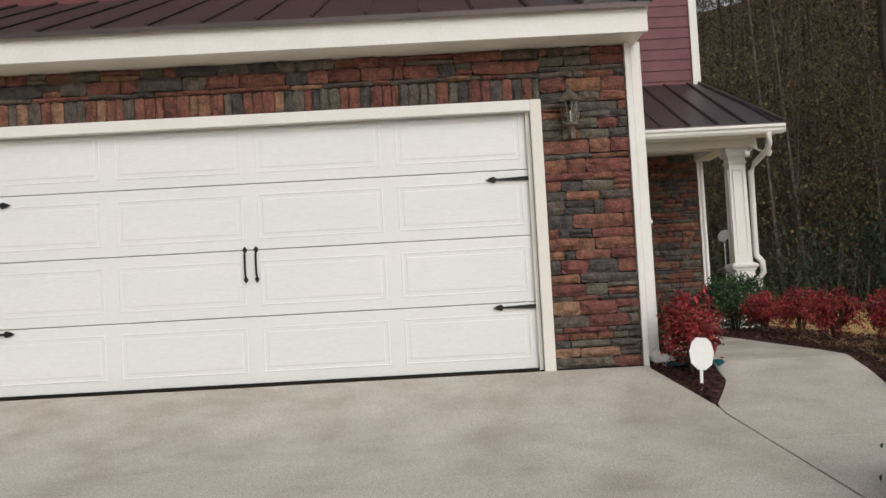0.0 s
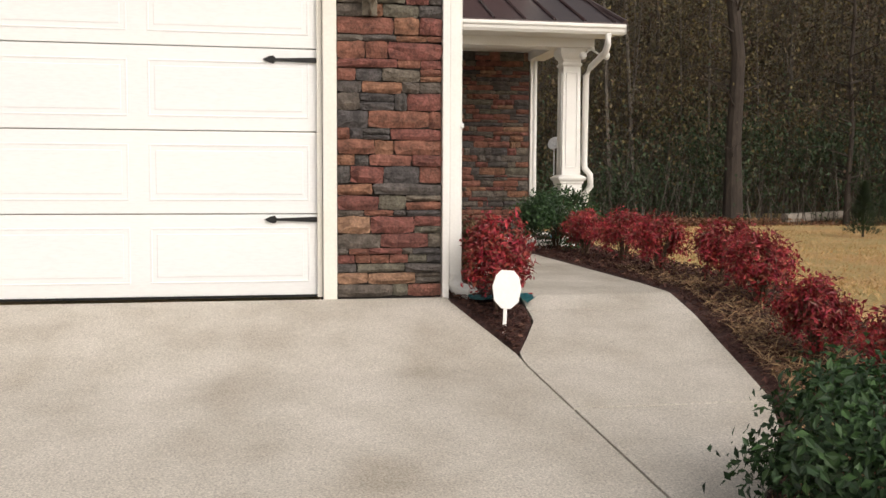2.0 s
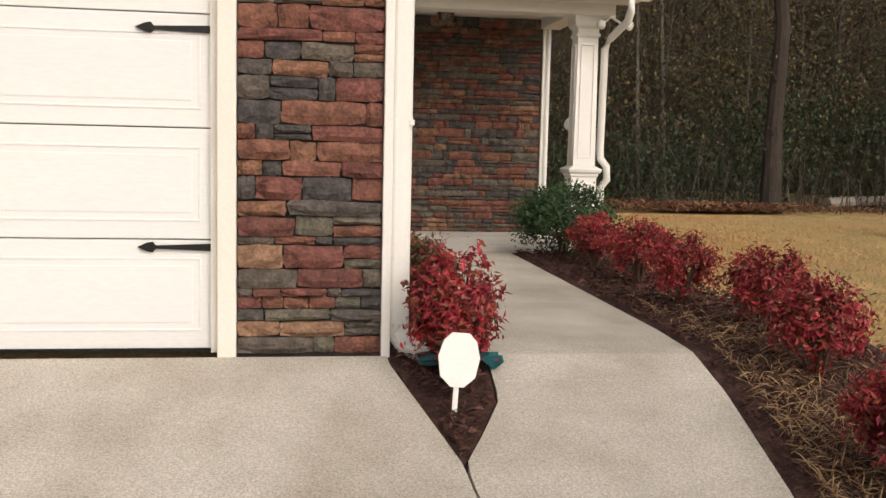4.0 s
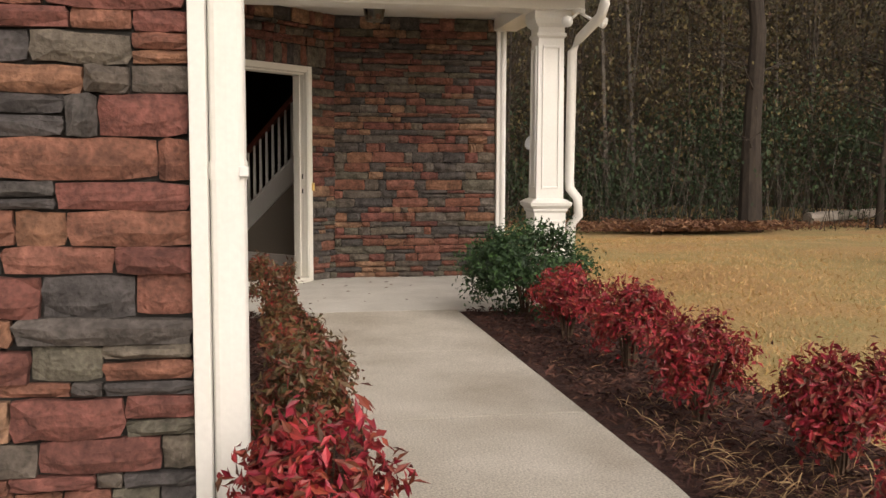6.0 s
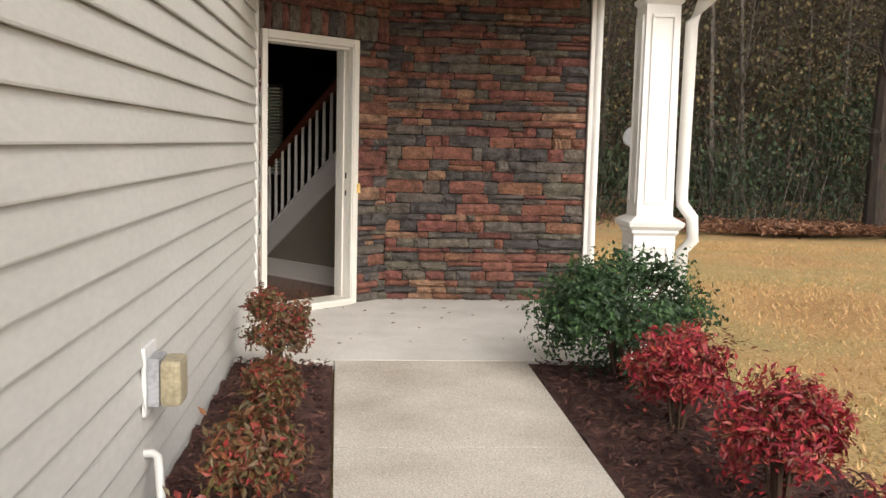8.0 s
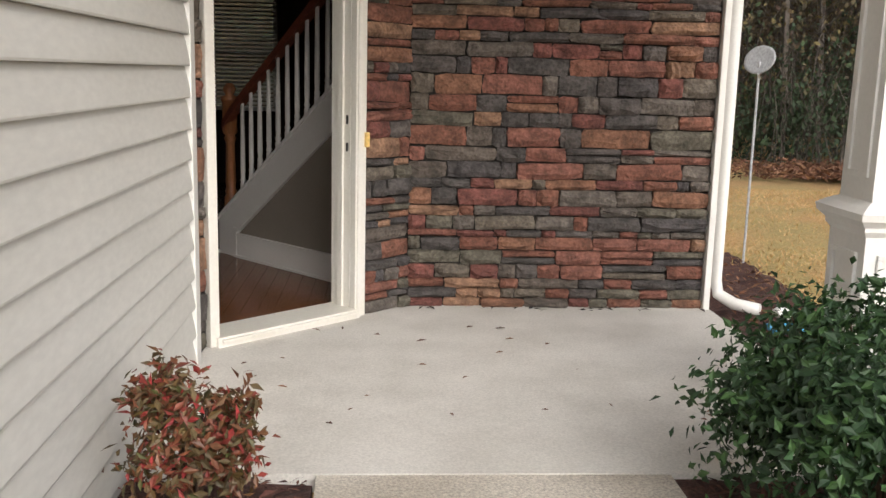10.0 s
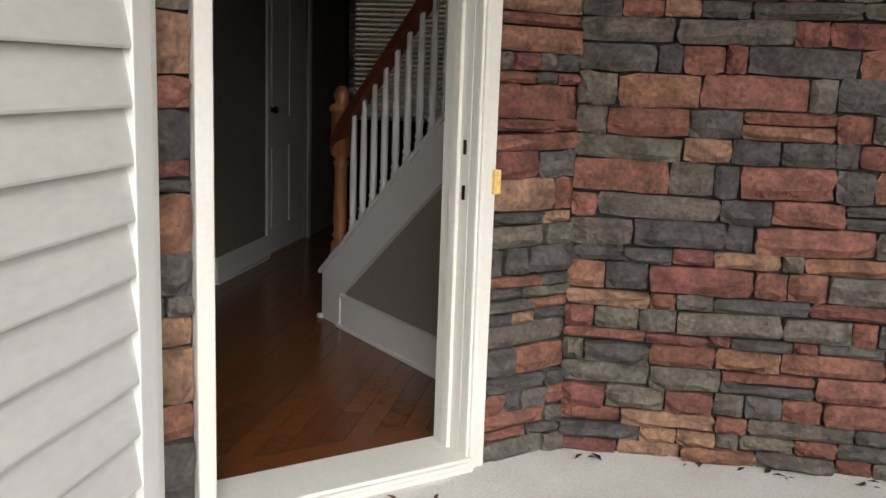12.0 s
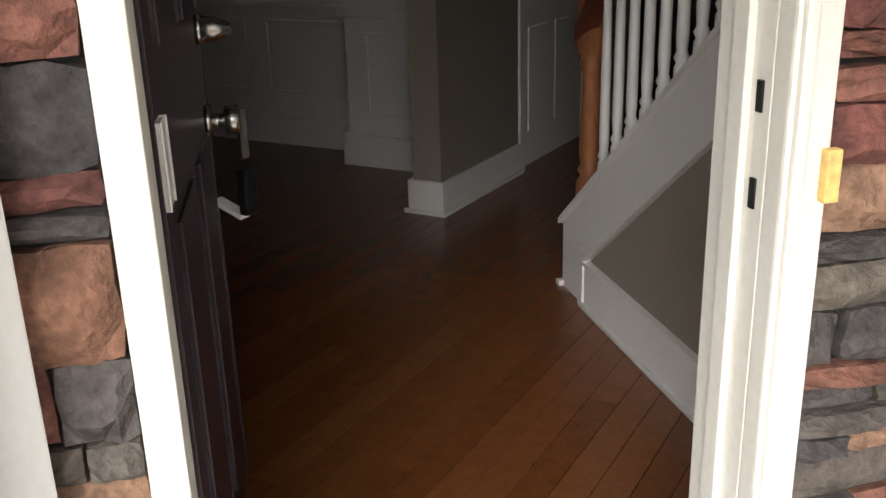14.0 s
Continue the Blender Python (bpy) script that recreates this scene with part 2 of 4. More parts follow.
bm = bmesh.new()
ys = [-60, -40, -25, -14, -9, -6, -3.4, -1.24, 0, 1, 2, 3.4, 4.75, 6, 7, 9, 12, 16, 20, 24, 30, 40, 60, 120, 400]
xs = [-400, -120, -60, -30, -12, -6, -2, 0, 2, 4, 6, 9, 12, 16, 20, 26, 34, 60, 120, 400]
grid = [[bm.verts.new((x, y, gz(y) - 0.06 + (0.05 * noise.noise((x * .3, y * .3, 0)) if x > 2.8 else 0))) for x in xs] for y in ys]
for r, s in zip(grid, grid[1:]):
    for k in range(len(xs) - 1):
        bm.faces.new((r[k], r[k + 1], s[k + 1], s[k]))
tagged(part("ground", bm, M_GRASS, smooth=True), "golden dormant lawn sloping gently beside the house", "lawn", kind="structure")

L0 = [(-20, -7.0)]
DRIVE_R = [(-3.29, .455), (-1.06, .35), (-.1, .133), (0, .13)]
tagged(part("driveway", strip(-3.29, -0.02, L0, DRIVE_R, 0.0, 0.15, 10, 0.1), M_CONC), "weathered pale concrete driveway slab before the garage", "driveway", kind="structure")
tagged(part("driveway", strip(-13, -3.31, L0, [(-13, .5), (-3.31, .50)], 0.0, 0.15, 10), M_CONC), "lower weathered concrete driveway slab", "driveway", kind="structure")
edge_l = [(-3.30, .467)] + WALK_L
for a, b in ((-3.30, -1.955), (-1.94, -.33), (-.32, 1.59), (1.60, 3.14), (3.15, 4.78)):
    tagged(part("pavement", strip(a, b, edge_l, WALK_R, 0.003, 0.12, 6, 0.1), M_CONC), "curving concrete walkway slab with darker stains along its edges", "walkway", kind="structure")
# the porch floor
bm = bmesh.new()
rows = []
for y in (4.79, 5.0, 5.2, 5.6, 6.0, 6.5, 7.05):
    rows.append([bm.verts.new((x, y, gz(y) + 0.004)) for x in (.0, .6, 1.2, 2.1, 2.66)])
for r, s in zip(rows, rows[1:]):
    for k in range(4):
        bm.faces.new((r[k], r[k + 1], s[k + 1], s[k]))
ext = bmesh.ops.extrude_face_region(bm, geom=list(bm.faces))
for v in ext["geom"]:
    if isinstance(v, bmesh.types.BMVert):
        v.co.z -= 0.2
bmesh.ops.recalc_face_normals(bm, faces=bm.faces)
tagged(part("porch_floor", bm, M_PORCH), "pale smooth concrete porch floor with a few leaf bits", "porch floor", kind="structure")

bed = tagged(part("mulch_bed", strip(-1.05, 4.78, [(-1.05, .352), (-.1, .145), (0.05, .02)], [(y, x - .012) for y, x in WALK_L], -0.012, 0.08, 8, 0.06, 0.035), M_MULCH), "dark red-brown mulch bed between wall and walkway", "mulch bed", kind="structure")
tagged(part("mulch_bed", strip(-6.0, 4.78, [(y, x + .012) for y, x in [(-6, .5), (-3.31, .5)] + WALK_R], [(-6, 2.3), (-3, 2.6), (0, 2.85), (3, 2.75), (4.78, 2.9)], -0.012, 0.08, 12, 0.07, 0.035), M_MULCH), "dark mulch bed beside the curved walkway", "mulch bed", kind="structure")
tagged(part("mulch_bed", strip(4.79, 9.0, [(4.79, 2.67), (9, 2.67)], [(4.79, 2.9), (7, 3.4), (9, 3.5)], -0.02, 0.08, 8, 0.07, 0.03), M_MULCH), "mulch strip beside the porch corner", "mulch bed", kind="structure")

rnd = random.Random(5)


def scatter(name, count, pick, size, material, label, category, lift=0.02, flat=0.6, slim=0.35):
    """Loose flat flakes lying on the ground, in one mesh."""
    vs, fs = [], []
    for _ in range(count):
        x, y = pick()
        q = Euler((rnd.uniform(-flat, flat), rnd.uniform(-flat, flat), rnd.uniform(0, 6.3))).to_matrix()
        L = size * rnd.uniform(0.5, 1.4)
        w = L * slim * rnd.uniform(0.5, 1.2)
        c = Vector((x, y, gz(y) + lift * rnd.uniform(0.3, 1.2)))
        i = len(vs)
        for a, b, h in ((-L / 2, 0, 0), (0, -w / 2, .1 * L), (L / 2, 0, 0), (0, w / 2, .1 * L)):
            vs.append(tuple(c + q @ Vector((a, b, h))))
        fs.append((i, i + 1, i + 2, i + 3))
    me = bpy.data.meshes.new(name)
    me.from_pydata(vs, [], fs)
    me.materials.append(material)
    return tagged(new(name, me), label, category, kind="stuff")


def in_right_bed():
    while True:
        y = rnd.uniform(-4.0, 4.7)
        x = rnd.uniform(lerp(WALK_R, y) + .03, 2.8)
        return x, y


def in_left_bed():
    y = rnd.uniform(-1.0, 4.7)
    a = .16 - .2 * min(0, y) if y < 0 else .05
    b = lerp(WALK_L, y) - .03
    return rnd.uniform(a, max(b, a + .01)), y


scatter("mulch_chips", 9000, in_right_bed, 0.055, M_CHIP, "coarse dark red mulch chips", "mulch", lift=0.03)
scatter("mulch_chips", 4000, in_left_bed, 0.05, M_CHIP, "coarse dark red mulch chips along the wall", "mulch", lift=0.03)
def in_straw():
    y = min(4.0, rnd.gauss(-1.7, 1.5))
    return lerp(WALK_R, y) + .10 + abs(rnd.gauss(0, .45)), y


scatter("pine_straw", 5500, in_straw, 0.12, M_STRAW, "loose tan pine straw over the bed edge", "pine straw", lift=0.05, slim=0.05)
scatter("fallen_leaves", 500, lambda: (rnd.uniform(2.75, 3.4), rnd.uniform(5, 8.5)), 0.06, M_LITTER, "dry straw and leaves beside the porch corner", "leaf litter", lift=0.03)


def on_lawn():
    while True:
        x, y = 2.6 + abs(rnd.gauss(0, 4.5)), rnd.uniform(-3, 17)
        if x > 2.75 + .1 * noise.noise((0, y, 1)) and (y < 5 or x > 3.3):
            return x, y


vs, fs = [], []
for _ in range(60000):
    x, y = on_lawn()
    a, h = rnd.uniform(0, 6.3), rnd.uniform(.015, .045)
    z = gz(y) - .06 + 0.05 * noise.noise((x * .3, y * .3, 0))
    dx, dy = .006 * math.cos(a), .006 * math.sin(a)
    lx, ly = rnd.gauss(0, .03), rnd.gauss(0, .03)
    i = len(vs)
    vs += [(x - dx, y - dy, z), (x + dx, y + dy, z), (x + lx, y + ly, z + h)]
    fs.append((i, i + 1, i + 2))
me = bpy.data.meshes.new("grass")
me.from_pydata(vs, [], fs)
me.materials.append(M_BLADE)
tagged(new("grass", me), "short dry golden grass blades of the lawn", "grass", kind="stuff")


# ---- stone pieces ----
def stone_mesh(seed):
    r = random.Random(seed)
    bm = bmesh.new()
    nx, nz = 5, 4
    g = []
    for j in range(nz):
        row = []
        for i in range(nx):
            u, v = i / (nx - 1) - .5, j / (nz - 1) - .5
            rim = i in (0, nx - 1) or j in (0, nz - 1)
            corner = i in (0, nx - 1) and j in (0, nz - 1)
            x = u * (0.965 if corner else 1.0) + (0 if rim else r.uniform(-.05, .05)) + (r.uniform(-.02, .02) if rim else 0)
            z = v * (0.93 if corner else 1.0) + (0 if rim else r.uniform(-.06, .06)) + (r.uniform(-.045, .045) if rim else 0)
            d = r.uniform(.42, .72) if rim else r.uniform(.78, 1.18)
            row.append(bm.verts.new((x, -d, z)))
        g.append(row)
    for a, b in zip(g, g[1:]):
        for i in range(nx - 1):
            bm.faces.new((a[i], a[i + 1], b[i + 1], b[i]))
    loop = g[0] + [row[-1] for row in g[1:]] + g[-1][-2::-1] + [row[0] for row in g[-2:0:-1]]
    back = [bm.verts.new((v.co.x, 0, v.co.z)) for v in loop]
    for i in range(len(loop)):
        j = (i + 1) % len(loop)
        bm.faces.new((loop[i], back[i], back[j], loop[j]))
    bmesh.ops.recalc_face_normals(bm, faces=bm.faces)
    me = bpy.data.meshes.new("stone")
    bm.to_mesh(me)
    bm.free()
    me.materials.append(M_STONE)
    return me


STONES = [stone_mesh(100 + i) for i in range(14)]


def lay_stones(wall, m, x0, x1, z0, z1, seed, holes=(), row_h=0.082, mean=0.2, depth=0.04, upright=False):
    """Ledge stones in uneven courses over a wall face that lies in the plane y = 0 of m."""
    r = random.Random(seed)
    if upright:
        x = x0
        while x < x1 - .02:
            w = min(r.uniform(.06, .11), x1 - x)
            o = place_stone(wall, m, r, x, x + w, z0, z1, depth * r.uniform(.8, 1.3))
            x += w
        return
    z = z0
    while z < z1 - .015:
        h = min(row_h * r.choice((.5, .7, .9, 1, 1.15, 1.35)), z1 - z)
        if z1 - z - h < .03:
            h = z1 - z
        spans = [(x0, x1)]
        for a, b, c, d in holes:
            if z + h > c + .01 and z < d - .01:
                spans = [s for p, q in spans for s in ((p, min(q, a)), (max(p, b), q)) if s[1] - s[0] > .01]
        for p, q in spans:
            x = p
            while x < q - .005:
                w = mean * r.choice((.4, .6, .8, 1, 1.2, 1.5, 1.8)) * r.uniform(.85, 1.15)
                if q - x - w < .07:
                    w = q - x
                w = min(w, q - x)
                if h > .07 and w > .1 and r.random() < .12:
                    k = r.uniform(.4, .6)
                    place_stone(wall, m, r, x, x + w, z, z + h * k, depth * r.uniform(.7, 1.2))
                    place_stone(wall, m, r, x, x + w, z + h * k, z + h, depth * r.uniform(.7, 1.2))
                else:
                    place_stone(wall, m, r, x, x + w, z, z + h, depth * r.uniform(.6, 1.6))
                x += w
        z += h


def place_stone(wall, m, r, x0, x1, z0, z1, d):
    o = new("stone", r.choice(STONES))
    flip = -1 if r.random() < .5 else 1
    k = 0.005
    o.matrix_basis = lifted(m) @ pose((x0 + x1) / 2, 0, (z0 + z1) / 2 + r.uniform(-.002, .002), r.uniform(-3, 3), r.uniform(-1.6, 1.6), r.uniform(-2.5, 2.5)) @ Matrix.Diagonal(((x1 - x0 - k) * flip, d, (z1 - z0 - k), 1))
    place(o, wall)
    return o


# ---- garage ----
GX0, GX1, GT = -5.33, -.69, 2.09
wall_front = tagged(part("wall_garage_front", boxes((GX1 + .0, .04, -.1, .10, .3, 2.62), (-6.4, .04, -.1, GX0, .3, 2.62), (GX0, .04, GT + .05, GX1, .3, 2.62)), M_MORTAR), "garage front wall faced with brown and grey ledge stone", "wall", kind="structure")
trim = thing("trim", "white painted garage door surround", "door trim", kind="structure")
part("trim_board", boxes((GX1, -.015, -.02, -.60, .06, 2.18), bevel=.006), M_CREAM, trim)
part("trim_board", boxes((GX0 - .09, -.015, -.02, GX0, .06, 2.18), bevel=.006), M_CREAM, trim)
part("trim_board", boxes((GX0, -.015, GT, GX1, .06, 2.18), bevel=.006), M_WHITE, trim)
part("stop_strip", boxes((GX1 - .035, .05, 0, GX1 - .002, .09, GT)), M_CREAM, trim)

gdoor = thing("garage_door", "closed white sectional garage door with black strap hinges", "garage door", (-3.01, .1, 0))
for i in range(4):
    z0, z1 = .012 + i * .54, .012 + (i + 1) * .54 - .006
    bm = boxes((GX0 + .005, .10, z0, GX1 - .005, .15, z1), bevel=.006)
    for k in range(4):
        a = GX0 + .10 + k * 1.145
        b = a + 1.02
        lo, hi = z0 + .085, z1 - .085
        box(bm, a, .094, hi - .012, b, .11, hi, .003)
        box(bm, a, .094, lo, b, .11, lo + .012, .003)
        box(bm, a, .094, lo + .012, a + .012, .11, hi - .012, .003)
        box(bm, b - .012, .094, lo + .012, b, .11, hi - .012, .003)
        box(bm, a + .04, .096, lo + .04, b - .04, .11, hi - .04, .006)
    part("door_section", bm, M_DOOR, gdoor)
part("bottom_seal", boxes((GX0 + .005, .095, -.003, GX1 - .005, .14, .013)), M_BLACK, gdoor, "black rubber bottom seal")


def strap(x, z, way):
    bm = bmesh.new()
    prism(bm, [(x, z - .019), (x, z + .019), (x - way * .30, z + .008), (x - way * .315, z + .026), (x - way * .345, z + .02), (x - way * .385, z), (x - way * .345, z - .02), (x - way * .315, z - .026), (x - way * .30, z - .008)], .078, .094, "y")
    return bm


for x, way in ((-.675 - .012, 1), (GX0 + .012, -1)):
    for z in (1.555, .513):
        h = part("strap_hinge", strap(x, z, way), M_BLACK, gdoor, "black iron strap hinge with spear tip")
for x in (-3.055, -2.965):
    bm = bmesh.new()
    tube(bm, [(x, .09, .86), (x, .06, .89), (x, .055, .97), (x, .06, 1.05), (x, .09, 1.08)], .009)
    for z, s in ((1.09, 1), (.85, -1)):
        prism(bm, [(x, z + s * .03), (x + .02, z), (x + .008, z - s * .02), (x - .008, z - s * .02), (x - .02, z)], .08, .095, "y")
    part("pull_handle", bm, M_BLACK, gdoor, "black iron pull handle")

lay_stones(wall_front, pose(0, .04, 0), -.598, .10, .0, 2.60, 11, row_h=.085, mean=.2)
lay_stones(wall_front, pose(0, .04, 0), -6.4, GX0 - .092, .0, 2.6, 12, row_h=.1, mean=.26)
lay_stones(wall_front, pose(0, .04, 0), GX0 - .09, -.60, 2.185, 2.36, 13, upright=True)
lay_stones(wall_front, pose(0, .04, 0), GX0 - .09, -.60, 2.365, 2.60, 14, row_h=.08, mean=.24)

# corner board and downspout at the garage corner
part("corner_board", boxes((.10, -.02, -.03, .145, .07, 2.6), (.115, .07, -.03, .145, .12, 2.6), bevel=.004), M_WHITE, trim, "white corner board")


def downspout(x, y, z0, z1, joint, out=(0, -1)):
    d = thing("downspout", "white metal downspout fixed to the corner with a joint band", "downspout", (x, y, z0))
    bm = bmesh.new()
    w = .05
    poly = []
    for k in range(16):
        a = k * math.pi / 8
        ca, sa = math.cos(a), math.sin(a)
        poly.append((x + w * math.copysign(abs(ca) ** .5, ca), y + w * .8 * math.copysign(abs(sa) ** .5, sa)))
    prism(bm, poly, z0 + .1, z1, "z")
    part("pipe", bm, M_WHITE, d)
    bm = bmesh.new()
    prism(bm, [(x + (px - x) * 1.06, y + (py - y) * 1.06) for px, py in poly], joint, joint + .05, "z")
    part("joint_band", bm, M_WHITE, d)
    bm = bmesh.new()
    tube(bm, [(x, y, z0 + .14), (x, y, z0 + .08), (x + out[0] * .05, y + out[1] * .05, z0 + .035), (x + out[0] * .17, y + out[1] * .17, z0 + .02)], [.052, .055, .055, .05], 12)
    for k in range(5):
        t = .05 + k * .024
        lathe(bm, [(.058, 0), (.060, .006), (.058, .012)], (x + out[0] * t, y + out[1] * t, z0 + .05 - k * .006), 10)
    part("elbow", bm, M_WHITE, d)
    part("bracket", boxes((x + .03, y - .052, joint + .008, x + .056, y + .052, joint + .035), bevel=.003), M_PVC, d)
    return d


downspout(.196, .075, .0, 2.62, 1.12, (.6, -.8))

# soffit, fascia and garage roof
tagged(part("soffit", boxes((-6.5, -.30, 2.60, .20, .04, 2.63)), M_CREAM), "white vinyl soffit under the garage eave", "soffit", kind="structure")
tagged(part("fascia", boxes((-6.5, -.34, 2.60, .23, -.302, 2.80), (-6.5, -.35, 2.76, .235, -.342, 2.82), bevel=.004), M_WHITE), "white fascia board", "fascia", kind="structure")


def seam_roof(name, y0, z0, y1, z1, x0, x1, x1_top, step, label):
    """Standing-seam roof slope with its ribs."""
    r = thing(name, label, "roof", ((x0 + x1) / 2, y0, z0), kind="structure")
    bm = bmesh.new()
    q = [(x0, y0, z0), (x1, y0, z0), (x1_top, y1, z1), (x0, y1, z1)]
    a = [bm.verts.new(c) for c in q]
    b = [bm.verts.new((c[0], c[1], c[2] - .04)) for c in q]
    bm.faces.new(a)
    bm.faces.new(b[::-1])
    for i in range(4):
        j = (i + 1) % 4
        bm.faces.new((a[i], b[i], b[j], a[j]))
    bmesh.ops.recalc_face_normals(bm, faces=bm.faces)
    part("roof_sheet", bm, M_ROOF, r)
    n = int((x1 - x0) / step)
    for i in range(n + 1):
        x = x0 + .02 + i * step
        t = 1.0 if x <= x1_top else (x1 - x) / (x1 - x1_top)
        if t < .05:
            continue
        bm = bmesh.new()
        tube(bm, [(x, y0, z0 + .015), (x, y0 + (y1 - y0) * t, z0 + (z1 - z0) * t + .015)], .016, 4)
        part("seam", bm, M_ROOF, r)
    bm = bmesh.new()
    tube(bm, [(x1, y0, z0 + .01), (x1_top, y1, z1 + .01)], .03, 6)
    part("rake_cap", bm, M_ROOF, r)
    return r


seam_roof("roof_garage", -.40, 2.82, 2.2, 3.9, -6.6, .24, .24, .42, "dark bronze standing-seam metal roof over the garage")
tagged(part("wall_garage_upper", boxes((-6.4, 2.2, 2.6, -.2, 2.4, 6.2)), M_RED), "burgundy upper wall above the garage", "wall", kind="structure")
tagged(part("wall_garage_left", boxes((-6.4, .3, -.3, -6.2, 7, 3.2)), M_SIDING), "plain side wall of the garage", "wall", kind="structure")


def lantern(x, y, z):
    d = thing("wall_lantern", "weathered bronze coach lantern on the stone wall", "wall lantern", (x, y, z))
    bm = bmesh.new()
    lathe(bm, [(.11, 0), (.085, .02), (.05, .07), (.02, .10), (.012, .115), (.018, .13), (.004, .15)], (x, y, z + .10), 6)
    part("lantern_roof", bm, M_BRONZE, d)
    bm = bmesh.new()
    lathe(bm, [(.072, 0), (.055, -.17)], (x, y, z + .10), 6)
    part("lantern_glass", bm, M_GLASS, d)
    bm = bmesh.new()
    for k in range(6):
        a = k * math.pi / 3
        tube(bm, [(x + .076 * math.cos(a), y + .076 * math.sin(a), z + .10), (x + .058 * math.cos(a), y + .058 * math.sin(a), z - .07)], .006, 5)
    lathe(bm, [(.06, 0), (.062, -.015), (.03, -.03), (.012, -.06), (.004, -.10)], (x, y, z - .07), 10)
    part("cage", bm, M_BRONZE, d)
    bm = bmesh.new()
    lathe(bm, [(.014, 0), (.014, .09)], (x, y, z - .06), 10)
    part("candle", bm, M_PVC, d)
    bm = boxes((x - .05, -.015, z - .18, x + .05, .005, z + .06), bevel=.006)
    tube(bm, [(x, -.01, z - .14), (x, -.05, z - .18), (x, y, z - .15), (x, y, z - .09)], .009, 7)
    part("back_plate", bm, M_BRONZE, d)
    return d


lantern(-.385, -.12, 2.02)

# ---- garage side wall with lap siding ----
wall_side = tagged(part("wall_side", boxes((-.15, .30, -.2, .0, 5.93, 3.9), (-.25, 5.93, -.1, -.10, 6.1, 3.2)), M_SIDING), "side wall clad in grey-beige vinyl lap siding", "wall", kind="structure")
bm = bmesh.new()
prism(bm, [(0, 0), (.014, 0), (.014, -.010), (.026, -.010), (.028, -.003), (.025, .018), (.018, .06), (.011, .095), (.004, .114), (.001, .118), (0, .118)], .10, 5.86, "y")
plank = part("siding_plank", bm, M_SIDING, wall_side, m=pose(0.001, 0, -.09))
for i in range(1, 31):
    o = new("siding_plank", plank.data)
    o.matrix_basis = pose(.001, 0, -.09 + i * .126)
    place(o, wall_side)
part("corner_board", boxes((-.04, 5.86, .0, .032, 5.945, 2.66), (-.10, 5.945, .0, -.02, 6.075, 2.66), bevel=.004), M_WHITE, trim, "white corner post where siding meets stone")

outlet = thing("outlet_box", "outdoor outlet box with a tan plastic cover on the siding", "outlet box", (.03, 2.49, .36))
part("mounting_plate", boxes((.02, 2.41, .35, .035, 2.59, .59), bevel=.004), M_PVC, outlet)
part("box_body", boxes((.035, 2.43, .38, .075, 2.57, .55), bevel=.006), M_DISH, outlet, "blue-grey box body")
part("cover", boxes((.075, 2.43, .38, .15, 2.57, .545), bevel=.02), M_TANP, outlet, "tan domed cover")
pvc = thing("drain_pipe", "white plastic drain pipe bent down from the siding", "drain pipe", (.05, 2.4, .0))
bm = bmesh.new()
tube(bm, [(.0, 2.44, .21), (.05, 2.44, .215), (.07, 2.43, .205), (.08, 2.40, .17), (.12, 2.27, -.02)], .016, 10)
part("pipe", bm, M_PVC, pvc, smooth=True)
bm = bmesh.new()
lathe(bm, [(.02, 0), (.022, .03), (.02, .05)], (.109, 2.305, .015), 10)
part("coupling", bm, M_RED, pvc, "red coupling")

# ---- entry: angled door wall and stone wall ----
LEVEL = -.46
DA = Vector((-.12, 6.09, 0))
ANG = math.degrees(math.atan2(.676, .737))
MD = pose(DA.x, DA.y, 0, 0, 0, ANG)      # x along the door wall, -y towards the porch
SL, SR, DT = .215, 1.035, 2.50
CEIL = 3.10
wall_entry = tagged(part("wall_entry_angled", boxes((-.10, .0, .42, SL - .02, .14, CEIL), (SR + .02, .0, .42, 1.47, .14, CEIL), (SL - .02, .0, DT + .02, SR + .02, .14, CEIL), m=MD), M_MORTAR), "angled entry wall faced with ledge stone", "wall", kind="structure")
wall_stone = tagged(part("wall_entry_stone", boxes((.90, 7.06, .3, 2.62, 7.2, CEIL + .1)), M_MORTAR), "porch wall of red-brown and grey stacked ledge stone", "wall", kind="structure")
part("corner_board", boxes((2.62, 7.0, .36, 2.655, 7.22, CEIL), bevel=.004), M_WHITE, trim, "white corner board at the stone wall's edge")

door_1 = thing("door_1", "cream door frame around the open front door", "door frame", (.3, 6.5, .47), kind="structure")
part("casing", boxes((SL - .05, -.045, .47, SL, .0, DT + .06), bevel=.006, m=MD), M_CREAM, door_1)
part("casing", boxes((SR, -.045, .47, SR + .07, .0, DT + .06), (SR + .008, -.055, .47, SR + .03, -.04, DT + .03), bevel=.006, m=MD), M_CREAM, door_1)
part("casing", boxes((SL, -.045, DT, SR, .0, DT + .06), bevel=.006, m=MD), M_CREAM, door_1)
part("jamb", boxes((SL - .02, .0, .50, SL, .15, DT), bevel=.002, m=MD), M_CREAM, door_1)
part("jamb", boxes((SR, .0, .50, SR + .02, .15, DT), (SR - .013, .05, .50, SR, .09, DT), bevel=.002, m=MD), M_CREAM, door_1)
part("jamb", boxes((SL, .0, DT - .02, SR, .15, DT), bevel=.002, m=MD), M_CREAM, door_1)
part("saddle", boxes((SL - .02, .162, .44, SR + .02, .28, .507), bevel=.003, m=MD), M_WOODF, door_1, "dark wooden saddle")
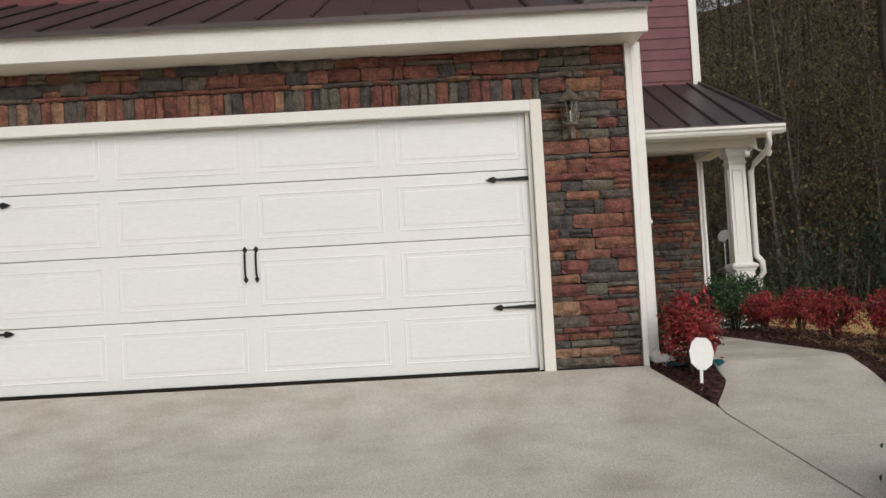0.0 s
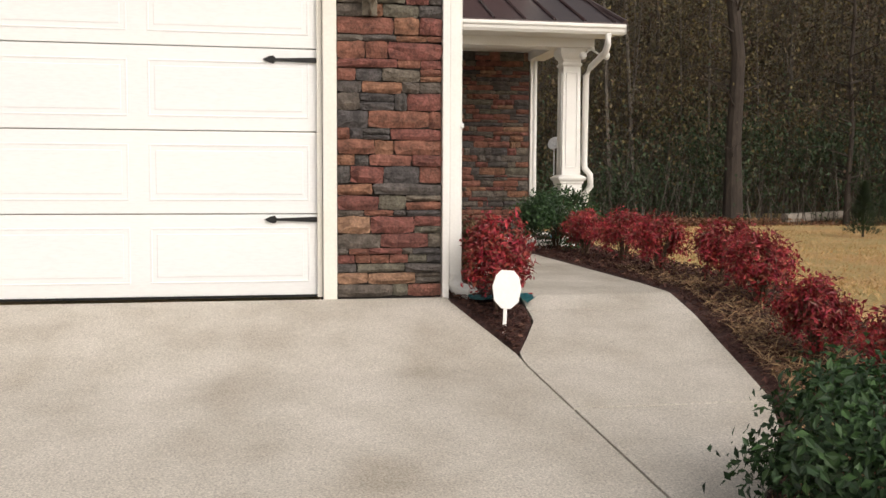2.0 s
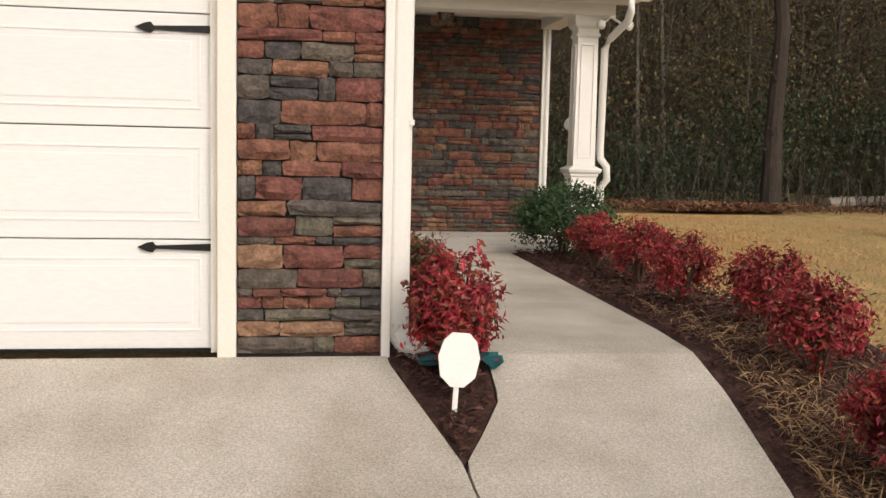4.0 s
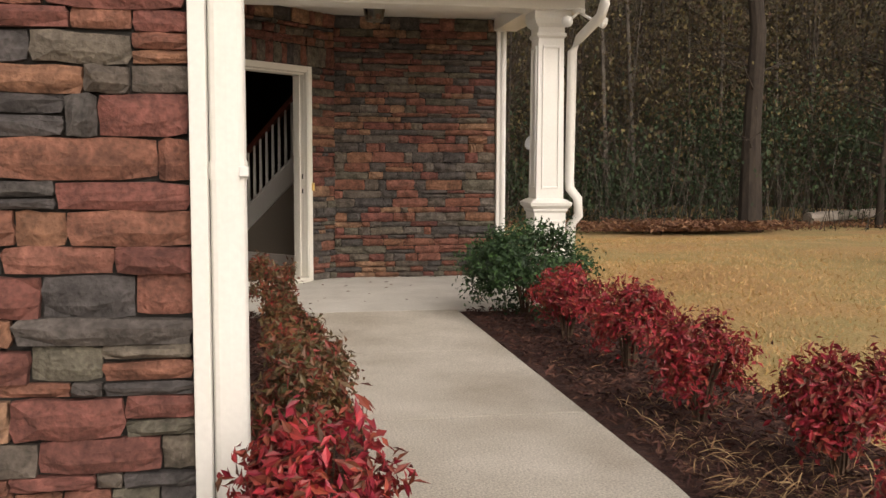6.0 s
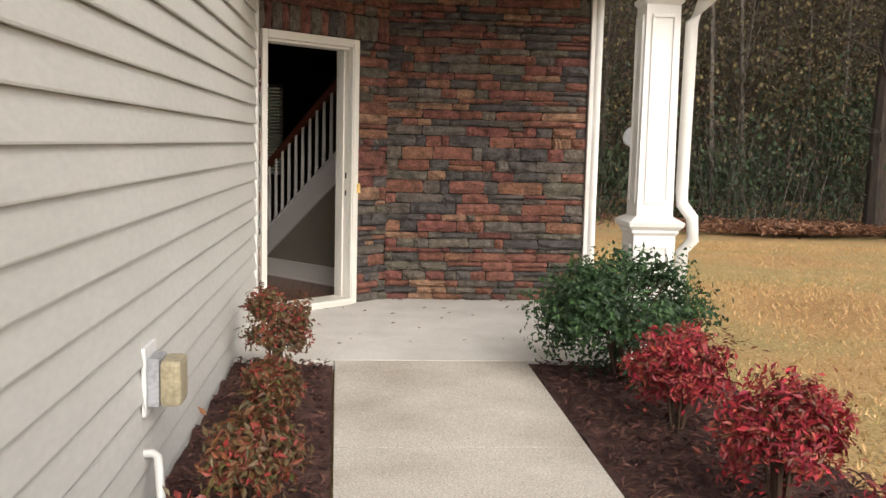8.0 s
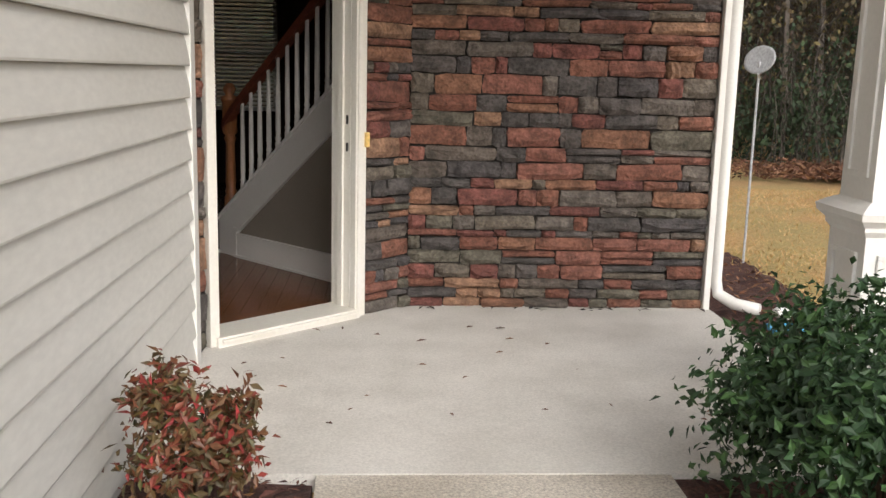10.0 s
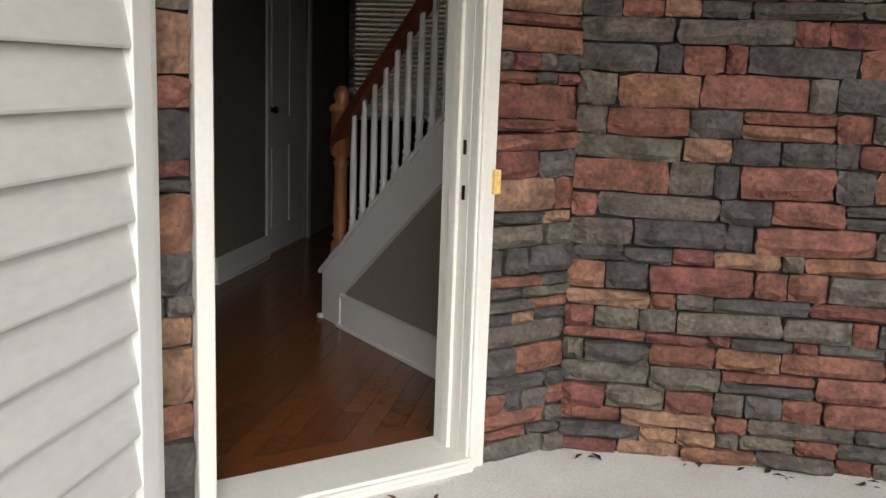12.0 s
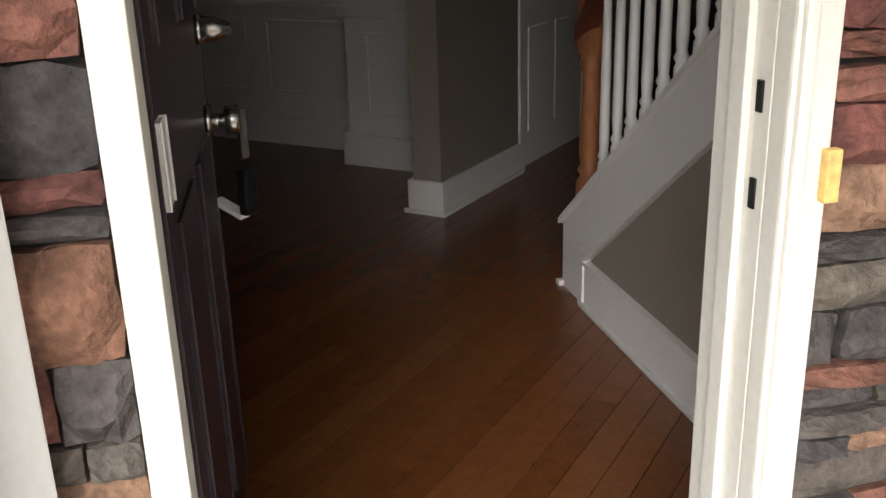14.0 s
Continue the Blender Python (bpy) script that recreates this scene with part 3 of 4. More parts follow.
part("threshold", boxes((SL - .02, -.06, .455, SR + .02, .16, .515), (SL, -.075, .49, SR, -.03, .505), bevel=.005, m=MD), M_CREAM, door_1, "weathered pale threshold")
for z in (1.335, 1.475):
    part("strike_plate", boxes((SR - .004, .018, z, SR + .001, .032, z + .045), bevel=.001, m=MD), M_BLACK, door_1, "dark metal strike plate")
tape = tagged(part("yellow_tag", boxes((SR + .055, -.062, 1.36, SR + .078, -.044, 1.435), bevel=.003, m=MD), M_YEL), "small yellow foam tag stuck on the door casing", "tag")

leaf = thing("front_door", "dark espresso front door standing open into the hall", "door", tuple(MD @ Vector((SL, .06, .52))))
ML = MD @ pose(SL + .004, .06, 0, 0, 0, 86)
bm = boxes((.0, .0, .525, .80, .044, DT - .02), bevel=.003, m=ML)
for z0, z1 in ((.7, 1.35), (1.6, 2.35)):
    for x0, x1 in ((.10, .36), (.44, .70)):
        box(bm, x0, -.006, z0, x1, .0, z1, .003, m=ML)
part("door_leaf", bm, M_LEAF, leaf)
part("hinge_plate", boxes((.004, -.008, 1.40, .06, -.001, 1.51), bevel=.003, m=ML), M_INWHITE, leaf, "white rounded hinge plate with four screws")
for z, nm in ((1.37, "door_knob"), (1.55, "deadbolt")):
    bm = bmesh.new()
    c = ML @ Vector((.735, 0, z))
    w = (ML.to_3x3() @ Vector((0, -1, 0)))
    tube(bm, [c, c + w * .012, c + w * .013, c + w * .035, c + w * .04, c + w * .065, c + w * .07], [.033, .033, .014, .014, .028, .03, .015] if nm == "door_knob" else [.03, .03, .026, .024, .022, .012, .004], 16)
    part(nm, bm, M_STEEL, leaf, "satin nickel " + nm.replace("_", " "), smooth=True)
kc = ML @ Vector((.735, -.07, 1.37))
keys = thing("key_ring", "keys with black fob and white tag in the lock", "keys", tuple(kc))
part("key", boxes((-.004, -.012, -.10, .004, .012, .0), bevel=.002, m=Matrix.Translation(kc + Vector((0, 0, .02)))), M_STEEL, keys)
part("fob", boxes((-.012, -.02, -.20, .012, .02, -.10), bevel=.006, m=Matrix.Translation(kc)), M_BLACK, keys, "black key fob")
part("paper_tag", boxes((-.05, -.015, -.215, .03, .015, -.205), bevel=.002, m=Matrix.Translation(kc) @ pose(.03, 0, 0, 0, 20, 0)), M_PVC, keys, "white tag")

MS = pose(0, 7.06, 0)
lay_stones(wall_stone, MS, .95, 2.618, .46, CEIL, 21, row_h=.08, mean=.19)
lay_stones(wall_entry, MD, -.01, SL - .052, .46, 2.56, 22, row_h=.115, mean=.22, depth=.035)
lay_stones(wall_entry, MD, SR + .072, 1.44, .46, 2.56, 23, row_h=.08, mean=.16)
lay_stones(wall_entry, MD, -.01, 1.44, 2.565, 2.76, 24, upright=True)
lay_stones(wall_entry, MD, -.01, 1.44, 2.765, CEIL, 25, row_h=.08, mean=.2)

# ---- porch roof, beam, column ----
tagged(part("ceiling", boxes((.0, 5.2, CEIL, 2.95, 7.2, CEIL + .04)), M_WHITE), "white porch ceiling", "ceiling", kind="structure")
tagged(part("beam", boxes((.02, 4.95, 2.88, 2.86, 5.22, 3.16), (2.58, 5.22, 2.98, 2.82, 7.0, 3.14), bevel=.006), M_WHITE), "white boxed porch beam", "beam", kind="structure")
tagged(part("soffit", boxes((.03, 4.53, 2.99, 3.03, 4.95, 3.02)), M_WHITE), "white soffit under the porch eave", "soffit", kind="structure")
seam_roof("roof_porch", 4.44, 3.10, 7.06, 4.22, .03, 3.06, 2.74, .36, "dark bronze standing-seam porch roof")
tagged(part("wall_roof_end", prism(bmesh.new(), [(4.75, 3.14), (7.0, 3.14), (7.0, 4.1)], 2.66, 2.74, "x"), M_WHITE), "closed white end of the porch roof", "wall", kind="structure")
gutter = thing("gutter", "white metal gutter along the porch eave", "gutter", (1.5, 4.45, 2.98))
bm = bmesh.new()
prism(bm, [(4.530, 2.965), (4.450, 2.965), (4.425, 2.995), (4.420, 3.025), (4.400, 3.045), (4.400, 3.080), (4.415, 3.080), (4.420, 3.050), (4.435, 3.025), (4.460, 2.980), (4.520, 2.980), (4.520, 3.080), (4.530, 3.080)],  .03, 3.05, "x")
part("trough", bm, M_WHITE, gutter)
part("end_cap", boxes((3.05, 4.405, 2.97, 3.058, 4.535, 3.08), bevel=.003), M_WHITE, gutter)
bm = bmesh.new()
tube(bm, [(2.86, 4.47, 2.98), (2.86, 4.48, 2.86), (2.85, 4.54, 2.77), (2.83, 4.98, 2.66), (2.80, 5.08, 2.56), (2.79, 5.08, 1.50), (2.795, 5.07, 1.42), (2.85, 5.03, 1.34), (2.86, 5.03, 1.20), (2.81, 5.07, 1.12), (2.79, 5.08, .4)], .04, 12)
part("downspout", bm, M_WHITE, gutter, "white downspout bent round the column", smooth=True)

col = thing("porch_column", "white square panelled porch column with moulded cap and pedestal", "column", (2.61, 5.16, .3))
cx, cy = 2.61, 5.16


def square_ring(rows):
    bm = bmesh.new()
    tube(bm, [(cx, cy, z) for _, z in rows], [q * 1.4142 for q, _ in rows], 4)
    bmesh.ops.rotate(bm, verts=bm.verts, cent=(cx, cy, 0), matrix=Matrix.Rotation(radians(45), 3, "Z"))
    return bm


part("pedestal", square_ring([(.15, .2), (.15, .45), (.135, .47), (.135, 1.22)]), M_WHITE, col)
bm = bmesh.new()
for sx, sy in ((0, -1), (-1, 0)):
    for a, b, c, d in ((-.09, .55, .09, .57), (-.09, 1.14, .09, 1.16), (-.09, .57, -.075, 1.14), (.075, .57, .09, 1.14)):
        if sy:
            box(bm, cx + a, cy - .147, b, cx + c, cy - .13, d, .003)
        else:
            box(bm, cx - .147, cy + a, b, cx - .13, cy + c, d, .003)
part("pedestal_panel", bm, M_WHITE, col)
part("cap_moulding", square_ring([(.135, 1.22), (.15, 1.24), (.15, 1.255), (.175, 1.28), (.18, 1.305), (.15, 1.325), (.12, 1.34)]), M_WHITE, col)
part("shaft", square_ring([(.118, 1.34), (.108, 2.68)]), M_WHITE, col)
bm = bmesh.new()
for sx, sy in ((0, -1), (-1, 0)):
    for a, b, c, d in ((-.075, 1.42, .075, 1.44), (-.07, 2.58, .07, 2.60), (-.075, 1.44, -.062, 2.58), (.062, 1.44, .075, 2.58)):
        if sy:
            box(bm, cx + a, cy - .125, b, cx + c, cy - .10, d, .003)
        else:
            box(bm, cx - .125, cy + a, b, cx - .10, cy + c, d, .003)
part("shaft_panel", bm, M_WHITE, col)
part("capital", square_ring([(.108, 2.66), (.125, 2.68), (.125, 2.70), (.112, 2.71), (.112, 2.75), (.14, 2.78), (.155, 2.82), (.155, 2.88)]), M_WHITE, col)

flood = thing("flood_light", "twin-head white outdoor flood light on the porch beam", "flood light", (2.84, 4.93, 2.86))
bm = bmesh.new()
lathe(bm, [(.05, 0), (.05, .03), (.02, .04)], (2.80, 4.92, 2.85), 12)
part("base", bm, M_PVC, flood)
for dx in (-.09, .1):
    bm = bmesh.new()
    c = Vector((2.80 + dx, 4.87, 2.79))
    tube(bm, [(2.80, 4.92, 2.86), c], .012, 8)
    tube(bm, [c, c + Vector((dx * .3, -.03, -.01)), c + Vector((dx * .6, -.09, -.03)), c + Vector((dx * .7, -.10, -.035))], [.02, .035, .048, .044], 12)
    part("lamp_head", bm, M_PVC, flood, smooth=True)

clamp = thing("ceiling_lantern", "small bronze and glass lantern on the porch ceiling", "ceiling lantern", (1.23, 5.85, 3.1))
bm = bmesh.new()
lathe(bm, [(.07, 0), (.075, -.02), (.03, -.035), (.10, -.05), (.105, -.065)], (1.23, 5.85, CEIL), 8)
lathe(bm, [(.075, -.215), (.07, -.23), (.015, -.235), (.01, -.25)], (1.23, 5.85, CEIL), 8)
for k in range(8):
    a = k * math.pi / 4
    tube(bm, [(1.23 + .10 * math.cos(a), 5.85 + .10 * math.sin(a), CEIL - .06), (1.23 + .073 * math.cos(a), 5.85 + .073 * math.sin(a), CEIL - .22)], .006, 5)
part("frame", bm, M_BRONZE, clamp)
bm = bmesh.new()
lathe(bm, [(.094, -.066), (.068, -.215)], (1.23, 5.85, CEIL), 8)
part("glass", bm, M_GLASS, clamp)

# upper storey above the porch roof
wall_upper = tagged(part("wall_upper", boxes((-2.2, 7.06, 3.0, .55, 7.26, 7), (1.15, 7.06, 3.0, 2.66, 7.26, 7), (.55, 7.06, 5.6, 1.15, 7.26, 7), (.55, 7.06, 3, 1.15, 7.26, 4.35)), M_RED), "burgundy lap-sided upper wall", "wall", kind="structure")
bm = bmesh.new()
prism(bm, [(7.06, 0), (7.035, 0), (7.05, .17), (7.06, .17)], 1.25, 2.66, "x")
up = part("siding_plank", bm, M_RED, wall_upper, m=pose(0, 0, 4.1))
for i in range(1, 15):
    o = new("siding_plank", up.data)
    o.matrix_basis = lifted(pose(0, 0, 4.1 + .17 * i))
    place(o, wall_upper)
part("corner_board", boxes((2.66, 7.0, 3.4, 2.78, 7.26, 7), bevel=.004), M_WHITE, trim, "white upper corner board")
win1 = thing("window_1", "white framed upper window in the burgundy wall", "window", (.85, 7.06, 4.35), kind="structure")
part("window_frame", boxes((.55, 7.0, 4.35, .63, 7.1, 5.6), (1.07, 7.0, 4.35, 1.25, 7.1, 5.6), (.63, 7.0, 4.35, 1.07, 7.1, 4.43), (.63, 7.0, 5.52, 1.07, 7.1, 5.6), (.63, 7.02, 4.95, 1.07, 7.08, 5.0), bevel=.003), M_WHITE, win1)
for z0, z1 in ((4.43, 4.95), (5.0, 5.52)):
    part("pane", boxes((.63, 7.05, z0, 1.07, 7.056, z1)), M_GLASS, win1)
tagged(part("wall_right", boxes((2.5, 7.26, 0, 2.68, 13, 7)), M_SIDING), "far side wall of the house", "wall", kind="structure")

# ---- hall inside the door ----
LEVEL = -.505
FZ = .54
tagged(part("subfloor", prism(bmesh.new(), [(-5.2, 6.2), (-.25, 6.2), (.85, 7.2), (2.5, 7.2), (2.5, 12.6), (-5.2, 12.6)], FZ - .2, FZ - .022, "z"), M_MORTAR), "subfloor under the hall boards", "floor", kind="structure")
tagged(part("ceiling", boxes((-5.2, 6.0, 3.15, 2.5, 12.7, 3.3)), M_INWHITE), "white hall ceiling", "ceiling", kind="structure")
tagged(part("wall_hall_left", boxes((-5.3, 6.0, .3, -5.2, 12.7, 3.2)), M_BROWNW), "brown wall closing the dining room", "wall", kind="structure")
tagged(part("wall_hall_front", boxes((-5.2, 6.05, .3, -.16, 6.2, 3.2)), M_TAUPE), "plain front wall inside", "wall", kind="structure")
tagged(part("wall_hall_right", boxes((2.35, 7.25, .3, 2.5, 12.7, 3.2)), M_TAUPE), "plain taupe wall inside", "wall", kind="structure")
WX0, WX1, WZ0, WZ1 = -1.33, -.35, 1.33, 2.57
tagged(part("wall_hall_back", boxes((-5.2, 12.5, .3, WX0, 12.65, 3.2), (WX1, 12.5, .3, 2.5, 12.65, 3.2), (WX0, 12.5, .3, WX1, 12.65, WZ0), (WX0, 12.5, WZ1, WX1, 12.65, 3.2)), M_BROWNW), "dark brown back wall with a window", "wall", kind="structure")
win2 = thing("window_2", "back window with lowered white blinds", "window", (-.84, 12.5, WZ0), kind="structure")
part("window_frame", boxes((WX0, 12.54, WZ0, WX0 + .05, 12.6, WZ1), (WX1 - .05, 12.54, WZ0, WX1, 12.6, WZ1), (WX0 + .05, 12.54, WZ1 - .05, WX1 - .05, 12.6, WZ1), (WX0 + .05, 12.54, WZ0, WX1 - .05, 12.6, WZ0 + .05), (WX0 + .05, 12.55, 1.93, WX1 - .05, 12.59, 1.97)), M_INWHITE, win2)
pane = part("pane", boxes((WX0 + .05, 12.57, WZ0 + .05, WX1 - .05, 12.575, WZ1 - .05)), M_GLASS, win2)
pane.visible_shadow = False
blinds = thing("blinds", "white slatted blinds lowered in the back window", "blinds", (-.84, 12.5, WZ1))
part("head_rail", boxes((WX0 + .01, 12.5, WZ1 - .05, WX1 - .01, 12.54, WZ1 - .01)), M_INWHITE, blinds)
slat = None
for i in range(26):
    z = WZ0 + .04 + i * .0445
    if slat is None:
        slat = part("slat", boxes((WX0 + .015, -.021, -.0015, WX1 - .015, .021, .0015)), M_INWHITE, blinds, m=pose(0, 12.52, z, 35, 0, 0))
    else:
        o = new("slat", slat.data)
        o.matrix_basis = lifted(pose(0, 12.52, z, 35, 0, 0))
        place(o, blinds)

# taupe wall end, hall door
tagged(part("wall_hall_inner", boxes((-1.24, 8.94, FZ - .02, -1.10, 9.78, 3.15), (-1.24, 10.62, FZ - .02, -1.10, 11.6, 3.15), (-1.24, 9.78, 2.62, -1.10, 10.62, 3.15)), M_TAUPE), "taupe hall wall with a square end", "wall", kind="structure")
tagged(part("baseboard", boxes((-1.26, 8.92, FZ, -1.08, 8.94, FZ + .15), (-1.10, 8.94, FZ, -1.08, 9.74, FZ + .15), (-1.26, 8.94, FZ, -1.24, 9.7, FZ + .15), (-1.275, 8.905, FZ, -1.065, 8.92, FZ + .02), (-1.08, 8.92, FZ, -1.065, 9.74, FZ + .02), bevel=.003), M_INWHITE), "tall white baseboard round the wall end", "baseboard", kind="structure")
door_2 = thing("door_2", "closed white panelled hall door with a dark knob", "door", (-1.1, 10.2, FZ), kind="structure")
bm = boxes((-1.16, 9.79, FZ, -1.12, 10.61, 2.6))
for z0, z1 in ((.72, 1.25), (1.45, 2.4)):
    for y0, y1 in ((9.90, 10.15), (10.25, 10.50)):
        box(bm, -1.12, y0, z0, -1.112, y1, z1, .004)
part("door_leaf", bm, M_INWHITE, door_2)
part("door_frame", boxes((-1.10, 9.74, FZ, -1.085, 9.80, 2.68), (-1.10, 10.6, FZ, -1.085, 10.66, 2.68), (-1.10, 9.8, 2.61, -1.085, 10.6, 2.68), bevel=.003), M_INWHITE, door_2)
bm = bmesh.new()
tube(bm, [(-1.112, 9.86, 1.5), (-1.10, 9.86, 1.5), (-1.075, 9.86, 1.5), (-1.06, 9.86, 1.5)], [.03, .012, .026, .018], 12)
part("door_knob", bm, M_BLACK, door_2, "dark round knob")

# wainscot and pedestal of the dining room
wall_w = tagged(part("wall_dining", boxes((-5.2, 9.84, .3, -1.24, 9.98, 3.15)), M_BROWNW), "dark brown dining room wall above white wainscot", "wall", kind="structure")
wains = thing("wainscot", "white panelled wainscot with a chair rail", "wainscot", (-3, 9.8, FZ), kind="structure")
part("wainscot_board", boxes((-5.2, 9.815, FZ, -1.24, 9.838, 1.36)), M_INWHITE, wains)
part("chair_rail", boxes((-5.2, 9.77, 1.36, -1.24, 9.838, 1.40), (-5.2, 9.79, 1.33, -1.24, 9.815, 1.36), bevel=.005), M_INWHITE, wains)
part("skirting", boxes((-5.2, 9.795, FZ, -1.24, 9.815, FZ + .16), bevel=.004), M_INWHITE, wains)
for i in range(4):
    a = -4.95 + i * .74
    part("panel_mould", boxes((a, 9.80, .84, a + .6, 9.815, .86), (a, 9.80, 1.24, a + .6, 9.815, 1.26), (a, 9.80, .86, a + .02, 9.815, 1.24), (a + .58, 9.80, .86, a + .6, 9.815, 1.24), bevel=.003), M_INWHITE, wains)
ped = thing("pedestal", "white panelled half-wall pedestal with moulded cap", "pedestal", (-1.82, 9.6, FZ), kind="structure")
part("body", boxes((-2.0, 9.56, FZ, -1.24, 9.82, 1.34), bevel=.004), M_INWHITE, ped)
part("plinth", boxes((-2.03, 9.53, FZ, -1.24, 9.56, FZ + .17), (-2.03, 9.56, FZ, -2.0, 9.8, FZ + .17), bevel=.005), M_INWHITE, ped)
part("cap", boxes((-2.05, 9.50, 1.36, -1.24, 9.82, 1.41), (-2.03, 9.53, 1.31, -1.24, 9.82, 1.36), bevel=.008), M_INWHITE, ped)
part("panel_mould", boxes((-1.88, 9.548, .80, -1.40, 9.562, .82), (-1.88, 9.548, 1.22, -1.40, 9.562, 1.24), (-1.88, 9.548, .82, -1.86, 9.562, 1.22), (-1.42, 9.548, .82, -1.40, 9.562, 1.22), bevel=.003), M_INWHITE, ped)

# stairs: built in the door wall's axes, x = 1.42 is their near face, y runs into the house
stairs = thing("staircase", "staircase with white stringer, white balusters and cherry handrail", "staircase", tuple(MD @ Vector((1.5, 1.6, FZ))), kind="structure")


def along(y):
    return .77 + (1.82 - y) * .76


def yz(poly, x0, x1):
    bm = bmesh.new()
    prism(bm, poly, x0, x1, "x")
    bm.transform(MD)
    return bm


part("stringer", yz([(1.82, FZ - .02), (1.82, .77), (.2, along(.2)), (.2, along(.2) - .27), (1.60, .71), (1.62, FZ - .02)], 1.42, 1.46), M_INWHITE, stairs)
part("stringer_cap", yz([(1.835, .765), (1.835, .785), (.2, along(.2) + .012), (.2, along(.2) - .01)], 1.405, 1.50), M_INWHITE, stairs)
part("stringer_mould", yz([(1.61, .70), (1.61, .735), (.2, along(.2) - .24), (.2, along(.2) - .275)], 1.405, 1.42), M_INWHITE, stairs)
part("corner_block", boxes((1.405, 1.60, FZ, 1.43, 1.64, .74), (1.40, 1.805, FZ, 1.43, 1.835, FZ + .02), bevel=.003, m=MD), M_INWHITE, stairs)
part("under_stair_wall", yz([(1.60, FZ - .02), (1.60, .70), (.2, along(.2) - .26), (.2, FZ - .02)], 1.432, 1.48), M_TAUPE, stairs, "taupe wall below the stringer")
part("skirting", boxes((1.412, .2, FZ, 1.432, 1.60, FZ + .15), (1.405, .2, FZ + .15, 1.432, 1.60, FZ + .165), (1.40, .2, FZ, 1.412, 1.62, FZ + .018), bevel=.003, m=MD), M_INWHITE, stairs)
for i in range(7):
    y = 1.75 - i * .25
    part("tread", boxes((1.46, y - .27, FZ + .19 * i + .15, 2.4, y, FZ + .19 * (i + 1)), m=MD), M_NEWEL, stairs)
bal = None
for i in range(14):
    y = 1.60 - i * .098
    z0 = along(y) + .005
    if bal is None:
        bm = bmesh.new()
        lathe(bm, [(.019, 0), (.019, .09), (.014, .10), (.021, .115), (.014, .13), (.017, .17), (.0155, .4), (.012, .62)], (0, 0, 0), 10)
        bal = part("baluster", bm, M_INWHITE, stairs, m=MD @ pose(1.47, y, z0), smooth=True)
    else:
        o = new("baluster", bal.data)
        o.matrix_basis = lifted(MD @ pose(1.47, y, z0))
        place(o, stairs)
part("handrail", yz([(1.80, along(1.80) + .60), (1.80, along(1.80) + .655), (1.70, along(1.70) + .675), (.2, along(.2) + .675), (.2, along(.2) + .615), (1.70, along(1.70) + .615)], 1.44, 1.50), M_RAIL, stairs, "dark cherry handrail")
bm = bmesh.new()
lathe(bm, [(.045, 0), (.045, .38), (.03, .40), (.042, .42), (.03, .44), (.036, .48), (.03, .75), (.042, .78), (.03, .80), (.05, .82), (.05, 1.02), (.06, 1.03), (.06, 1.05), (.03, 1.07), (.045, 1.11), (.02, 1.15)], (0, 0, 0), 16)
part("newel_post", bm, M_NEWEL, stairs, "turned oak newel post", m=MD @ pose(1.50, 1.79, FZ + .0), smooth=True)

# ---- plants ----
LEVEL = 0.0


def leaves(n, rx, rz, seed, size, slim, dense=0.55, base=0.18, bottom=0.0):
    """A crown of single leaves over clumped shoots, uneven at its outline."""
    r = random.Random(seed)
    clumps = [(r.gauss(0, 1), r.gauss(0, 1), r.random(), r.uniform(.75, 1.12)) for _ in range(46)]
    vs, fs = [], []
    for _ in range(n):
        a, b, c, g = clumps[r.randrange(len(clumps))]
        d = Vector((a, b, (c - .35) * 2.2))
        d.normalize()
        q = d * g * (r.uniform(dense, 1.0) ** .7) + Vector((r.gauss(0, .16), r.gauss(0, .16), r.gauss(0, .15)))
        p = Vector((q.x * rx, q.y * rx, base + rz * (q.z * .5 + .42)))
        if p.z < bottom + .02:
            p.z = bottom + r.uniform(.02, .12)
        up = Vector((q.x, q.y, q.z * .6 + .5)).normalized()
        rot = up.to_track_quat("Z", "Y").to_matrix() @ Euler((r.gauss(0, .6), r.gauss(0, .6), r.uniform(0, 6.3))).to_matrix()
        L = size * r.uniform(.6, 1.35)
        w = L * slim
        i = len(vs)
        for x, y, z in ((0, 0, 0), (.45 * L, -w / 2, .05 * L), (L, 0, -.12 * L), (.45 * L, w / 2, .05 * L)):
            vs.append(tuple(p + rot @ Vector((x, y, z))))
        fs += [(i, i + 1, i + 2), (i, i + 2, i + 3)]
    return vs, fs


def shrub(name, label, category, at, rx, h, n, seed, size, slim, material, group="", dense=.55, base=.12):
    s = thing(name, label, category, at, group=group)
    vs, fs = leaves(n, rx, h - base * .5, seed, size, slim, dense, base)
    me = bpy.data.meshes.new("crown")
    me.from_pydata(vs, [], fs)
    me.materials.append(material)
    o = new("crown", me)
    o.parent = s
    bm = bmesh.new()
    r = random.Random(seed + 1)
    for _ in range(16):
        a, k = r.uniform(0, 6.3), r.uniform(.3, .8)
        tube(bm, [(.02 * math.cos(a), .02 * math.sin(a), -.03), (rx * .4 * k * math.cos(a), rx * .4 * k * math.sin(a), h * .45), (rx * k * math.cos(a), rx * k * math.sin(a), h * .85)], [.008, .006, .003], 5, False)
    st = part("branchwork", bm, M_TWIG)
    st.parent = s
    return s


